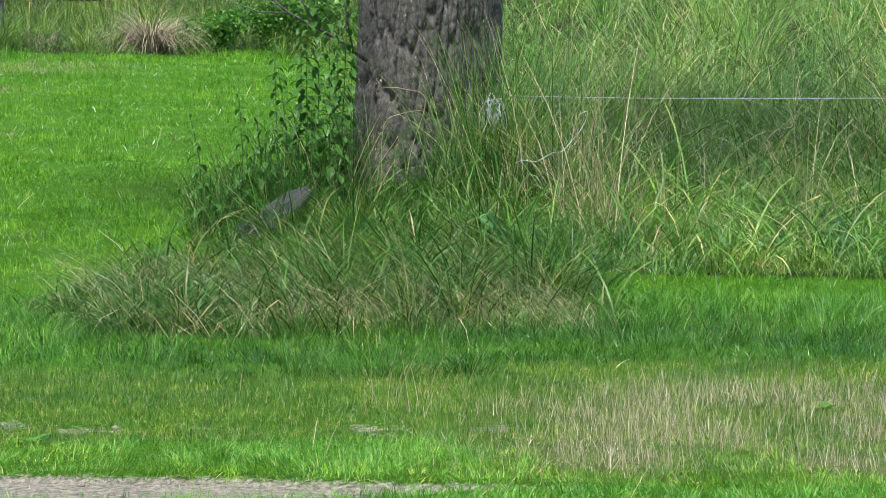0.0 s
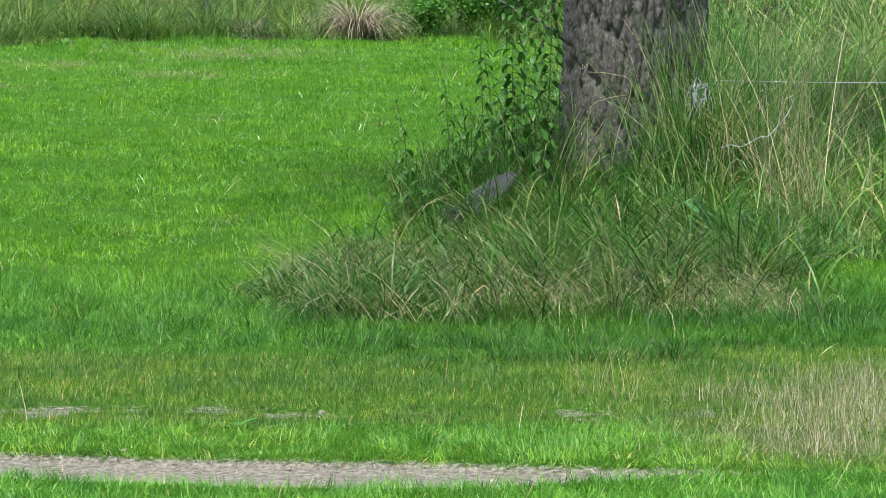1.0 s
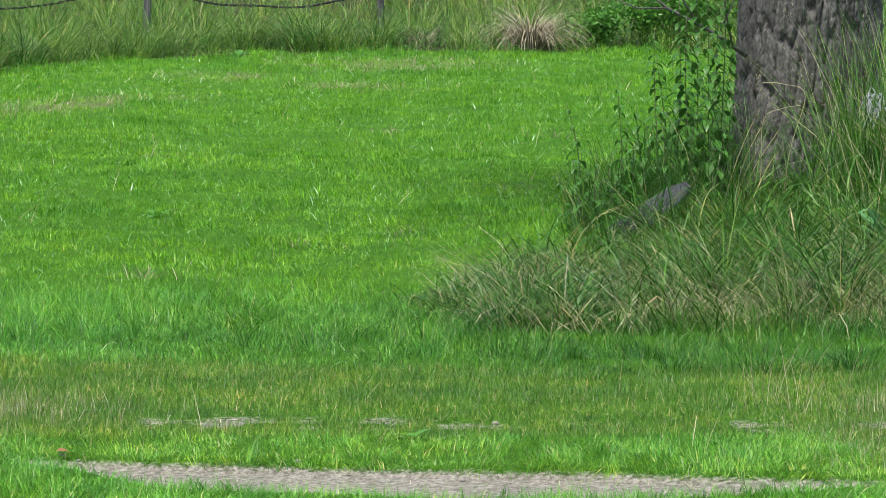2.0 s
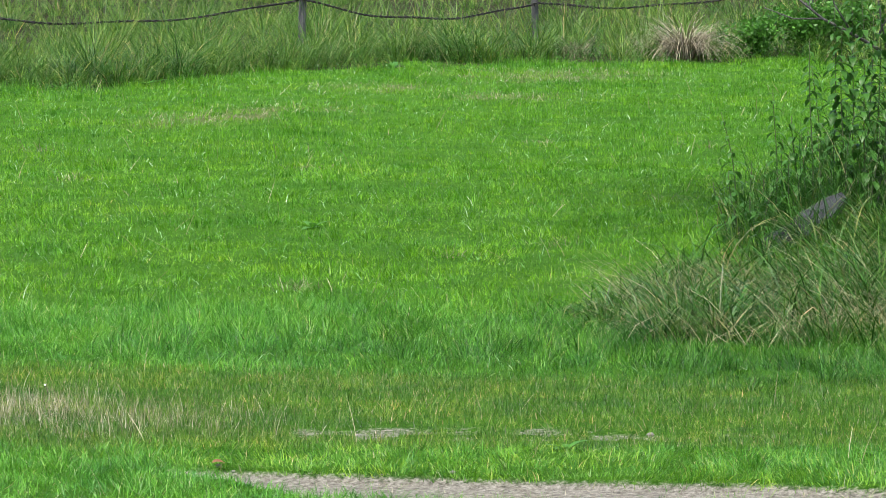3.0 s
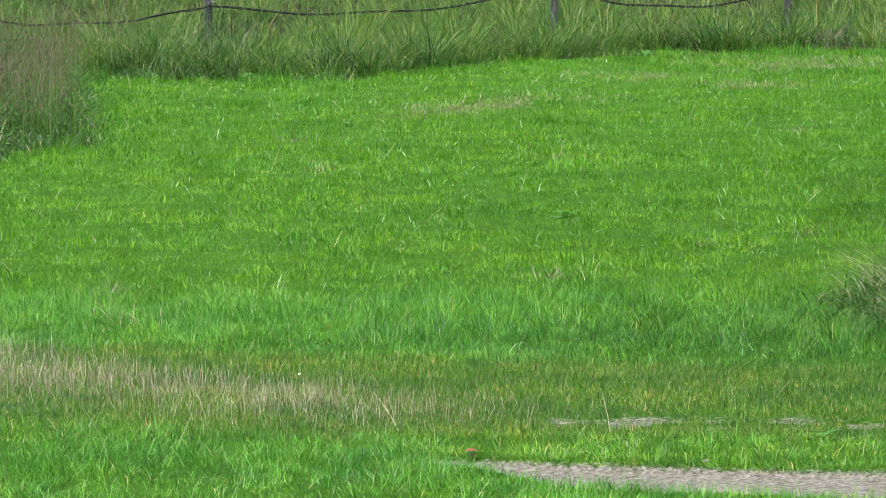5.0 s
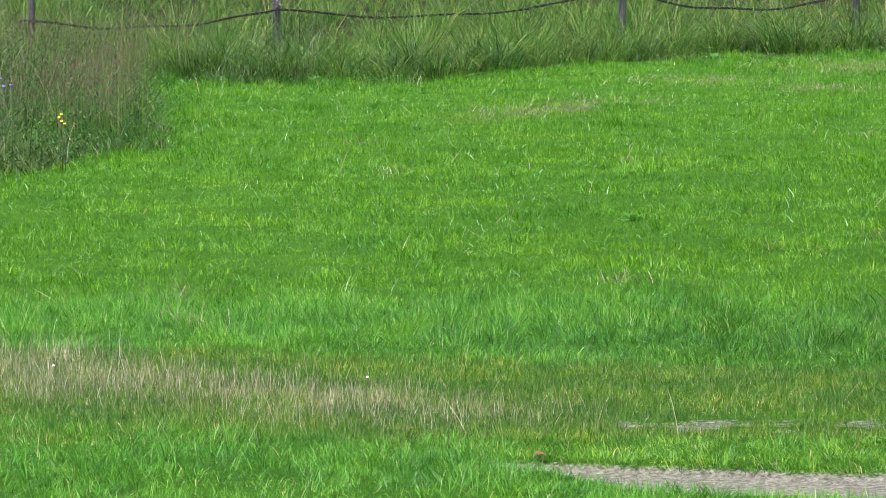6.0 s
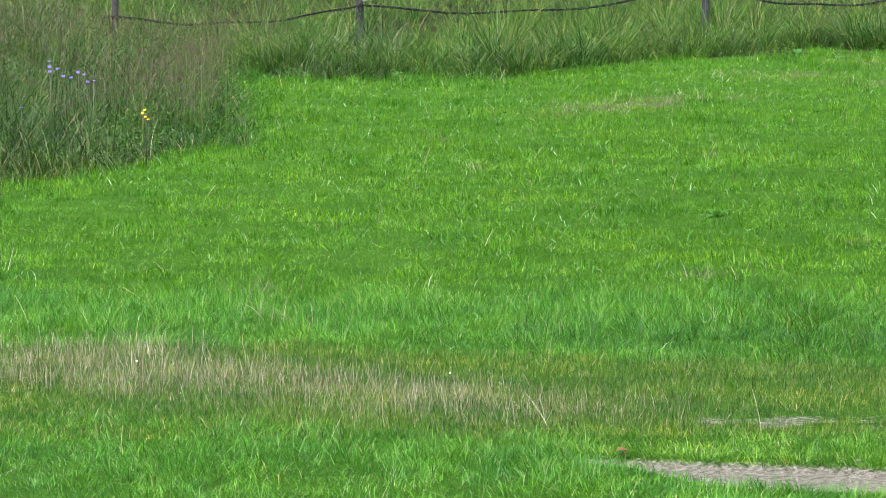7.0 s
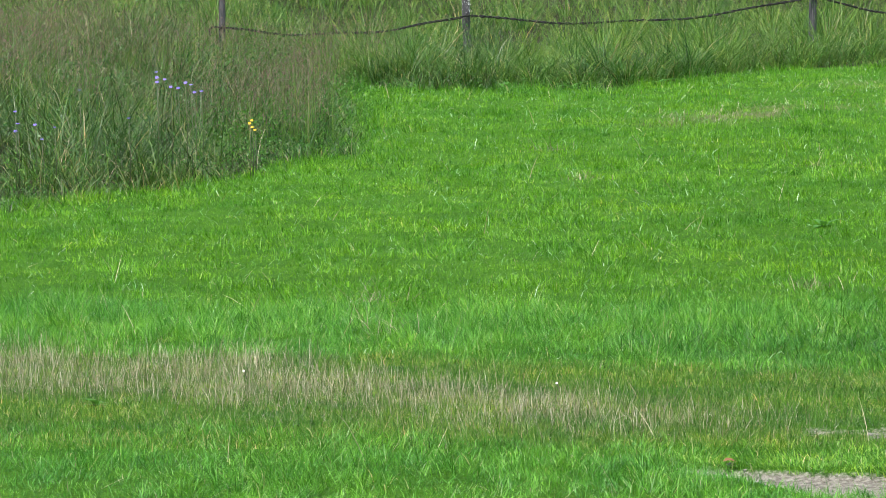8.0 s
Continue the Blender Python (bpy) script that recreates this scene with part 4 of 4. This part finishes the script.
def build_fence_cable():
    """A thick black twisted strand that sags from post to post, its loose end curled past the first one."""
    line = []
    x0, y0, z0, r0 = POSTS[0]
    for x, z in ((-0.105, -0.085), (-0.12, -0.03), (-0.09, 0.0), (-0.04, 0.005)):
        line.append(Vector((x0 + x, y0 - r0 - 0.03, z0 + z)))
    sags = (0.13, 0.17, 0.20, 0.16)
    for (xa, ya, za, ra), (xb, yb, zb, rb), sag in zip(POSTS, POSTS[1:], sags):
        for k in range(40):
            t = k / 40
            line.append(Vector((xa + (xb - xa) * t, ya - ra - 0.03 + (yb - rb - ya + ra) * t, za + (zb - za) * t - 4 * sag * t * (1 - t) + 0.012 * math.sin(t * 17))))
    bm_verts, bm_faces = [], []
    for strand in range(2):
        pts, rad, dist = [], [], 0.0
        for k in range((len(line) - 1) * 4 + 1):
            i, f = divmod(k, 4)
            p = line[i].lerp(line[min(i + 1, len(line) - 1)], f / 4)
            a = k * 0.9 + strand * math.pi
            pts.append(p + Vector((0, math.cos(a) * 0.008, math.sin(a) * 0.008)))
            rad.append(0.0075)
        me = tube("strand", pts, rad, M_CABLE, 5)
        off = len(bm_verts)
        bm_verts += [tuple(v.co) for v in me.vertices]
        bm_faces += [tuple(v + off for v in p.vertices) for p in me.polygons]
    tagged(new("fence_cable", mesh_of("fence_cable", bm_verts, bm_faces, M_CABLE)), "thick black twisted fence strand sagging between posts", "fence wire", "fence along the meadow")


build_fence_cable()


# ---- electric fence rope at the tree ----
def smooth_line(points, steps=8):
    """A rounded line through points."""
    pts = [Vector(p) for p in points]
    pts = [pts[0] * 2 - pts[1]] + pts + [pts[-1] * 2 - pts[-2]]
    out = []
    for i in range(1, len(pts) - 2):
        a, b, c, d = pts[i - 1:i + 3]
        for k in range(steps):
            t = k / steps
            out.append(0.5 * ((2 * b) + (c - a) * t + (2 * a - 5 * b + 4 * c - d) * t * t + (3 * b - a - 3 * c + d) * t ** 3))
    return out + [pts[-2]]


def build_electric_rope():
    line = [(3.56, 22.35, 0.955), (4.2, 22.25, 0.950), (5.0, 22.2, 0.954), (6.0, 22.15, 0.965), (8.6, 22.0, 0.99)]
    pts = smooth_line(line, 14)
    tagged(new("fence_rope", tube("fence_rope", pts, [0.0018] * len(pts), M_ROPE, 6)), "taut white electric fence rope tied to the tree", "fence rope")
    z = float(ground_z(8.6, 22.0))
    post = tagged(new("fence_post"), "thin grey wooden post that holds the white rope", "fence post")
    post.location = (8.6, 22.04, z)
    part("shaft", post_mesh(9.0, 1.15, 0.035), post)
    r = random.Random(8)
    knot = tagged(new("rope_coil"), "tangled coil of white fence rope hanging on the trunk", "rope")
    knot.location = (3.44, 22.12, 0.915)
    for k in range(10):
        w, h, ph = r.uniform(0.02, 0.06), r.uniform(0.02, 0.06), r.uniform(0, 6)
        ring = [(w * math.cos(a + ph) + 0.02 * r.uniform(-1, 1), 0.03 * math.sin(2 * a + ph), h * math.sin(a + ph) - 0.02 + 0.02 * r.uniform(-1, 1)) for a in [i * 2 * math.pi / 9 for i in range(8)]]
        pts = smooth_line(ring, 5)
        part("loop", tube("loop", pts, [0.0013] * len(pts), M_ROPE, 5), knot)
    for k in range(6):
        x = r.uniform(-0.05, 0.05)
        pts = smooth_line([(x, 0, 0.0), (x + r.uniform(-0.03, 0.03), -0.02, -0.07), (x + r.uniform(-0.05, 0.05), -0.01, -0.12 - r.uniform(0, 0.05))], 5)
        part("frayed_end", tube("frayed_end", pts, [0.0013] * len(pts), M_ROPE, 4), knot)
    pts = smooth_line([(3.775, 21.4, 0.885), (3.815, 21.4, 0.90), (3.808, 21.42, 0.85), (3.772, 21.4, 0.79), (3.745, 21.42, 0.755), (3.69, 21.42, 0.695), (3.645, 21.45, 0.685), (3.56, 21.45, 0.64), (3.50, 21.48, 0.645), (3.46, 21.5, 0.63)], 8)
    tagged(new("loose_rope", tube("loose_rope", pts, [0.0018] * len(pts), M_ROPE, 6)), "loose curved end of white rope caught in tall grass", "rope")


build_electric_rope()


# ---- dry stalks before the trunk ----
def build_bent_stalk(points, radius=0.0028):
    pts = smooth_line(points, 6)
    tagged(new("dry_stalk", tube("dry_stalk", pts, [radius * (1 - 0.5 * k / len(pts)) for k in range(len(pts))], M_STRAW, 4)), "single bent dry straw stalk before the tree trunk", "grass stalk", "dry stalks by the trunk")


for path in (
    [(2.97, 22.3, 0.20), (3.02, 22.3, 0.62), (3.10, 22.28, 0.93), (2.98, 22.25, 0.99), (2.86, 22.2, 1.0)],
    [(2.86, 22.3, 0.15), (2.87, 22.3, 0.55), (2.88, 22.28, 0.80), (2.97, 22.25, 0.86), (3.07, 22.2, 0.88)],
    [(2.72, 22.2, 0.15), (2.80, 22.2, 0.50), (2.95, 22.2, 0.75)],
    [(3.42, 22.0, 0.1), (3.30, 22.0, 0.5), (3.18, 22.0, 0.95)],
):
    build_bent_stalk(path)


# ---- along the far edge ----
def build_sedge(x, y, count, tall, seed_label):
    n = count
    a = rng.uniform(0, 2 * np.pi, n)
    r = np.abs(rng.normal(0, 0.10, n))
    px, py = x + r * np.cos(a), y + r * np.sin(a) * 0.6
    me = blades_mesh("sedge_clump", px, py, rng.uniform(0.5, 1.0, n) * tall, rng.uniform(0.005, 0.010, n), rng.uniform(0.0, 0.6, n), rng.uniform(1.3, 3.0, n), a + rng.normal(0, 0.5, n), M_DEAD, 6)
    stuff("sedge_clump", me, seed_label, "sedge clump")


build_sedge(3.40, 46.2, 620, 0.95, "withered brown sedge clump arching at the meadow edge")
build_sedge(2.2, 46.6, 160, 0.5, "small withered brown grass clump at the meadow edge")


def build_bramble(x, y, wide, tall, count, material, label):
    r = random.Random(int(x * 100))
    bush = tagged(new("bramble_bush"), label, "bush", "bushes at the meadow edge")
    z = float(ground_z(x, y))
    bush.location = (x, y, z)
    cents = []
    for k in range(9):
        a, s = r.uniform(0, 6.28), r.uniform(0.3, 1)
        e = (math.cos(a) * wide * s, math.sin(a) * wide * 0.5 * s, tall * r.uniform(0.6, 1.0) * (1.1 - 0.5 * s))
        pts = smooth_line([(0, 0, -0.03), (e[0] * 0.3, e[1] * 0.3, e[2] * 0.7), e], 4)
        part("cane", tube("cane", pts, [0.006] * len(pts), M_STEM, 4), bush)
        cents += [tuple(pts[-1]), tuple(pts[-4]), tuple(pts[-6])]
    part("leaves", leaf_cloud("leaves", cents, (wide * 0.16, wide * 0.12, tall * 0.13), count, 0.032, material), bush, "fresh green leaves")


for x, y, wide, tall, n in ((4.15, 46.6, 0.45, 0.50, 1700), (4.75, 46.9, 0.5, 0.6, 1900), (5.3, 47.2, 0.45, 0.75, 1700), (5.9, 47.0, 0.5, 0.8, 1700)):
    build_bramble(x, y, wide, tall, n, M_BRIGHT, "bright green bramble bush at the edge of the meadow")


def build_herbs():
    """Leafy herbs that cover the foot of the left bank."""
    x, y = in_view(5200, 26.5, 45.0, -0.24, -0.09)
    front = beyond(x, y)
    m = (front > -0.15) & (front < 5.0) & (rng.random(len(x)) < np.interp(front, [0, 3, 5], [1.0, 0.7, 0.1]))
    x, y, front = x[m], y[m], front[m]
    z = ground_z(x, y) + 0.05 + 0.5 * rng.random(len(x)) * np.interp(front, [0, 1.2], [0.4, 1.0]) * (0.15 + 1.3 * smooth(fbm(x, y, 0.75, 99), 0.3, 0.7))
    c = np.stack([x, y, z], -1)
    stuff("herb_leaves", leaf_cloud("herb_leaves", c, (0.05, 0.05, 0.035), 15000, 0.012, M_HERB), "dense green leafy herbs on the bank", "herbs")
    x, y = in_view(70000, 25.0, 45.0, -0.24, -0.09)
    front = beyond(x, y)
    front = front + 1.8 * (fbm(x, y, 0.9, 53) - 0.5)
    m = (front > -0.3) & (front < 6.0)
    x, y, front = x[m], y[m], front[m]
    n = len(x)
    stuff("herb_grass", blades_mesh("herb_grass", x, y, rng.uniform(0.12, 0.6, n) * np.interp(front, [-0.3, 1.5], [0.4, 1.0]) * (0.25 + 1.5 * smooth(fbm(x, y, 0.75, 99), 0.3, 0.7)), rng.uniform(0.003, 0.008, n), rng.uniform(0, 0.6, n), rng.uniform(0.5, 2.6, n), cluster_azimuth(x, y), M_HERBGRASS, 3), "rough grass growing among the herbs on the bank")
    x, y = in_view(9000, 28.0, 48.0, -0.2, 0.13)
    front = beyond(x, y)
    m = (front < 0.6) & (rng.random(len(x)) < 0.9 * np.exp(np.minimum(front, 0) / 1.8) * smooth(fbm(x, y, 1.2, 101), 0.3, 0.6))
    x, y = x[m], y[m]
    c = np.stack([x, y, ground_z(x, y) + 0.03 + 0.14 * rng.random(len(x))], -1)
    stuff("weed_leaves", leaf_cloud("weed_leaves", c, (0.07, 0.07, 0.03), 8000, 0.012, M_BRIGHT), "low green weeds along the meadow edge", "weeds")

    # grass that thins out from the bank into the meadow
    x, y = in_view(34000, 24.0, 46.0, -0.24, -0.06)
    front = beyond(x, y) + 2.6 * (fbm(x, y, 0.9, 57) - 0.5)
    m = (front > -2.6) & (front < 0.3) & (rng.random(len(x)) < np.exp(np.minimum(front, 0) / 0.9))
    x, y, front = x[m], y[m], front[m]
    n = len(x)
    stuff("fringe_grass", blades_mesh("fringe_grass", x, y, rng.uniform(0.05, 0.17, n) * np.interp(front, [-2.6, 0.3], [0.5, 1.4]), rng.uniform(0.003, 0.006, n), rng.uniform(0, 0.7, n), rng.uniform(0.4, 1.9, n), cluster_azimuth(x, y), M_LUSH, 2), "dark green grass where the bank meets the meadow")
    # leafy herbs that spill over the foot of the bank
    x, y = in_view(16000, 25.0, 42.0, -0.24, -0.10)
    front = beyond(x, y)
    m = (front > -0.9) & (front < 1.6) & (rng.random(len(x)) < smooth(fbm(x, y, 0.8, 59), 0.42, 0.62))
    x, y, front = x[m], y[m], front[m]
    c = np.stack([x, y, ground_z(x, y) + 0.03 + rng.random(len(x)) * np.interp(front, [-0.9, 0.6], [0.10, 0.38])], -1)
    stuff("foot_leaves", leaf_cloud("foot_leaves", c, (0.05, 0.05, 0.03), 5000, 0.012, M_BRIGHT), "fresh green herbs at the foot of the bank", "herbs")
    # dry stalks that lean out of the bank
    x, y = in_view(1100, 25.0, 42.0, -0.24, -0.09)
    front = beyond(x, y)
    m = (front > 0.2) & (front < 5.0) & (fbm(x, y, 0.7, 58) > 0.5)
    x, y = x[m], y[m]
    n = len(x)
    stuff("bank_straw", blades_mesh("bank_straw", x, y, rng.uniform(0.25, 0.75, n), rng.uniform(0.0025, 0.0045, n), rng.uniform(0.1, 1.0, n), rng.uniform(0.1, 1.4, n), rng.uniform(0, 6.28, n), M_STUBBLE, 4), "dry bent stalks among the herbs of the bank")
    # dark clumps under the fence
    cx = np.array([-5.3, -5.0, -4.7, -4.35, -4.1, -3.75, -3.3, -3.05, -2.75, -2.5, -2.2, -1.95, -1.6, -1.3, -1.0, -0.6, -0.2, 0.45, 0.8, 1.1, 1.7, 2.3])
    cy = np.interp(cx, FAR_X, FAR_Y) + 0.1 + 1.0 * rng.random(len(cx))
    xb, yb, ab = tufts(cx, cy, 240, 0.16)
    n = len(xb)
    stuff("clump_grass", blades_mesh("clump_grass", xb, yb, rng.uniform(0.25, 0.75, n) * np.repeat(rng.uniform(0.6, 1.15, len(cx)), 240), rng.uniform(0.004, 0.008, n), rng.uniform(0.05, 0.5, n), rng.uniform(0.6, 2.4, n), ab, M_SHADED_TUSSOCK, 4), "dark green clumps of rough grass below the fence")


build_herbs()


def petal_ring(count, radius, wide, lift):
    verts, faces = [], []
    for k in range(count):
        a = 2 * math.pi * k / count
        u, v = Vector((math.cos(a), math.sin(a), lift)), Vector((-math.sin(a), math.cos(a), 0))
        b = len(verts)
        verts += [tuple(u * radius * 0.1), tuple(u * radius * 0.6 + v * wide), tuple(u * radius + v * wide * 0.6), tuple(u * radius - v * wide * 0.6), tuple(u * radius * 0.6 - v * wide)]
        faces.append(tuple(range(b, b + 5)))
    return verts, faces


PURPLE_HEAD = mesh_of("flower_head", *petal_ring(5, 0.0135, 0.0065, 0.35), M_PURPLE)
YELLOW_HEAD = mesh_of("flower_head", *petal_ring(5, 0.011, 0.005, 0.5), M_YELLOW)
WHITE_HEAD = mesh_of("flower_head", *petal_ring(9, 0.0048, 0.0016, 0.2), M_WHITE)


def build_flower(name, head, x, y, z, label, group, tilt):
    g = float(ground_z(x, y))
    tall = max(0.04, z - g)
    f = tagged(new(name), label, "flower", group)
    f.location = (x, y, g)
    part("stem", tube("stem", [(0, 0, -0.02), (0.01, 0, tall * 0.5), (0.0, 0, tall)], [0.0022] * 3, M_STEM, 4), f)
    part("flower_head", head, f, m=Matrix.Translation((0, 0, tall)) @ Matrix.Rotation(radians(tilt), 4, "X"))


rf = random.Random(21)
for k, (x, y, z) in enumerate(((-5.68, 32.9, 0.955), (-5.64, 32.7, 0.88), (-5.50, 32.5, 0.845), (-5.44, 32.5, 0.835), (-5.34, 32.5, 0.86), (-5.40, 32.6, 0.875), (-5.66, 32.8, 0.915), (-5.58, 32.7, 0.90), (-5.33, 32.6, 0.80), (-5.26, 32.5, 0.81), (-6.18, 32.3, 0.83),
                (-6.50, 31.4, 0.69), (-6.35, 31.4, 0.59), (-6.20, 31.4, 0.57), (-6.52, 31.5, 0.54), (-6.30, 31.4, 0.48), (-6.40, 31.0, 0.61), (-5.6, 31.2, 0.64))):
    q = 0.875
    x, y, z = x * q, y * q, EYE - (EYE - z) * q
    build_flower("cranesbill", PURPLE_HEAD, x, y, z, "violet-blue meadow cranesbill flower on a thin stem", "cranesbills on the bank", rf.uniform(5, 50))
for x, y, z in ((-4.72, 31.4, 0.59), (-4.70, 31.4, 0.56), (-4.71, 31.45, 0.61), (-4.68, 31.4, 0.54)):
    x, y, z = x * 0.92, y * 0.92, EYE - (EYE - z) * 0.92
    build_flower("vetchling", YELLOW_HEAD, x, y, z, "small yellow vetchling flower on the bank", "yellow flowers", rf.uniform(5, 50))
for x, y in ((-1.22, 15.75), (-2.47, 16.2)):
    build_flower("daisy", WHITE_HEAD, x, y, float(ground_z(x, y)) + 0.05, "small white daisy in the grass beside the track", "daisies", 40)


# ---- dry tufts in the meadow ----
def build_dry_tufts():
    spots = ((-0.35, 21.0, 110, 0.1), (-1.26, 19.7, 90, 0.05), (-2.0, 28.7, 60, 0.09), (-0.45, 29.7, 70, 0.08), (-2.45, 20.1, 60, 0.2), (-2.15, 18.4, 50, 0.24),
             (-2.52, 31.6, 40, 0.16), (1.0, 23.2, 70, 0.07), (1.91, 26.9, 50, 0.1), (1.31, 32.6, 60, 0.07), (0.42, 22.9, 40, 0.1), (2.51, 32.1, 40, 0.12))
    x = np.concatenate([rng.normal(a, 0.08, n) for a, b, n, t in spots])
    y = np.concatenate([rng.normal(b, 0.08, n) for a, b, n, t in spots])
    tall = np.concatenate([np.full(n, t) for a, b, n, t in spots])
    n = len(x)
    stuff("dry_tufts", blades_mesh("dry_tufts", x, y, rng.uniform(0.4, 1.1, n) * tall, rng.uniform(0.0018, 0.0036, n) * y / 21, rng.uniform(0.2, 1.5, n), rng.uniform(0.2, 1.0, n), rng.uniform(0, 6.28, n), M_DEAD, 4), "dry straw-coloured tufts in the green meadow")


build_dry_tufts()


# ---- single clumps beside the track ----
def build_track_clumps():
    spots = ((2.10, 16.15, 300, 0.22), (2.45, 16.3, 260, 0.20), (1.75, 16.3, 160, 0.15), (1.42, 15.95, 110, 0.13), (-2.75, 17.75, 70, 0.12))
    for x, y, n, tall in spots:
        a, r = rng.uniform(0, 2 * np.pi, n), np.abs(rng.normal(0, 0.075, n))
        px, py = x + 1.5 * r * np.cos(a), y + r * np.sin(a)
        me = blades_mesh("grass_tuft", px, py, rng.uniform(0.5, 1.1, n) * tall, rng.uniform(0.0014, 0.0030, n), rng.uniform(0.1, 0.7, n), rng.uniform(0.6, 2.2, n), a + rng.normal(0, 0.5, n), M_LUSH, 3)
        stuff("grass_tuft", me, "dark bluish-green tuft of fine grass beside the track", "grass tuft")
    n = 60
    x, y = np.where(rng.random(n) < 0.5, rng.normal(2.0, 0.10, n), rng.normal(2.4, 0.25, n)), rng.normal(14.9, 0.22, n)
    stuff("pale_stalks", blades_mesh("pale_stalks", x, y, rng.uniform(0.10, 0.30, n), rng.uniform(0.0012, 0.0022, n), rng.uniform(0, 0.4, n), rng.uniform(0, 0.9, n), rng.uniform(0, 6.28, n), M_STRAW, 4), "thin pale upright grass stalks beside the rut")


build_track_clumps()

FALLEN_LEAF = leaf_mesh("fallen_leaf", M_RUST, 0.045, 0.026, 0.9, 0.4, 6)
leaf = tagged(new("fallen_leaf", FALLEN_LEAF), "curled orange-brown dead leaf at the edge of the rut", "leaf")
leaf.matrix_basis = pose(-0.51, 13.36, float(ground_z(-0.49, 13.38)) + 0.014, 24, 14, -80)


# ---- broad-leaved weeds ----
DOCK_LEAF = leaf_mesh("leaf", M_BRIGHT, 1.0, 0.42, 0.7, 0.2, 7)
REED_LEAF = leaf_mesh("leaf", M_BLUE, 1.0, 0.09, 1.6, 0.3, 9)


def build_rosette(name, leaf, x, y, count, size, rise, label, seed):
    r = random.Random(seed)
    plant = tagged(new(name), label, "weed")
    plant.location = (x, y, float(ground_z(x, y)))
    for k in range(count):
        a = k * 2.4 + r.uniform(-0.3, 0.3)
        m = Matrix.Rotation(a, 4, "Z") @ Matrix.Rotation(radians(rise + r.uniform(-15, 15)), 4, "X") @ Matrix.Scale(size * r.uniform(0.6, 1.1), 4)
        part("leaf", leaf, plant, m=m)


for k, (x, y, size) in enumerate(((0.63, 13.85, 0.09), (3.55, 14.9, 0.10), (1.62, 13.7, 0.06), (-2.9, 15.4, 0.07), (-0.35, 24.8, 0.12), (-2.2, 41.3, 0.22), (-3.0, 41.0, 0.2), (0.2, 44.5, 0.2), (-3.6, 40.6, 0.2))):
    build_rosette("dock_plant", DOCK_LEAF, x, y, 7, size, 32, "low dock plant with broad green leaves in the grass", 60 + k)
for k, (x, y, size) in enumerate(((2.36, 20.6, 0.30), (2.86, 20.5, 0.32), (3.35, 21.2, 0.5), (4.6, 21.6, 0.45), (1.75, 20.0, 0.25))):
    build_rosette("reed_grass", REED_LEAF, x, y, 9, size, 62, "blue-green broad-bladed grass plant on the bank", 80 + k)


# ---- gravel and stones of the track ----
def pebble_mesh(name, seed, material):
    bm = bmesh.new()
    bmesh.ops.create_icosphere(bm, subdivisions=2, radius=1.0)
    for v in bm.verts:
        v.co *= 1 + 0.35 * noise.noise(v.co * 1.3 + Vector((seed, 0, 0)))
        v.co.z *= 0.6
    me = bpy.data.meshes.new(name)
    bm.to_mesh(me)
    bm.free()
    me.materials.append(material)
    me.polygons.foreach_set("use_smooth", [True] * len(me.polygons))
    return me


for k, (x, y, size) in enumerate(((-0.49, 13.38, 0.011), (-0.44, 13.34, 0.008), (-0.36, 13.26, 0.009), (0.75, 12.98, 0.013), (0.25, 13.22, 0.010), (1.2, 12.9, 0.012), (0.95, 14.45, 0.014), (-0.05, 14.5, 0.016))):
    ob = tagged(new("stone", pebble_mesh("stone", k * 2.3, M_STONE)), "small grey stone at the edge of the bare rut", "stone", "stones on the track")
    ob.matrix_basis = pose(x, y, float(ground_z(x, y)) + size * 0.25, 0, 0, k * 50) @ Matrix.Scale(size, 4)


def build_gravel():
    x, y = scatter(10000, -1.7, 2.3, 11.8, 15.2)
    m = rng.random(len(x)) < near_rut(x, y) + 0.8 * smooth(far_rut(x, y), 0.3, 0.6)
    x, y = x[m], y[m]
    n = len(x)
    s = rng.uniform(0.0015, 0.0052, (n, 1)) * rng.uniform(0.5, 1.2, (n, 1))
    c = np.stack([x, y, ground_z(x, y) + 0.001], -1)
    dirs = np.array([(1, 0, 0), (0, 1, 0), (-1, 0, 0), (0, -1, 0), (0, 0, 0.7)])
    verts = (c[:, None] + dirs[None] * s[:, None] * rng.uniform(0.7, 1.3, (n, 5, 1))).reshape(-1, 3)
    base = (np.arange(n) * 5)[:, None]
    tris = np.concatenate([base + [k, (k + 1) % 4, 4] for k in range(4)])
    stuff("gravel", big_mesh("gravel", verts, np.zeros((0, 4), int), tris, M_STONE), "grey gravel and grit in the bare rut", "gravel")
    x, y = scatter(3200, -1.7, 2.3, 11.8, 15.2)
    m = near_rut(x, y) + far_rut(x, y) > 0.4
    x, y = x[m], y[m]
    n = len(x)
    stuff("straw_litter", blades_mesh("straw_litter", x, y, rng.uniform(0.02, 0.09, n), rng.uniform(0.0012, 0.0028, n), rng.uniform(1.35, 1.5, n), np.zeros(n), rng.uniform(0, 6.28, n), M_STRAW, 2, ground_z(x, y) + 0.006), "bits of straw lying in the rut", "straw")


build_gravel()
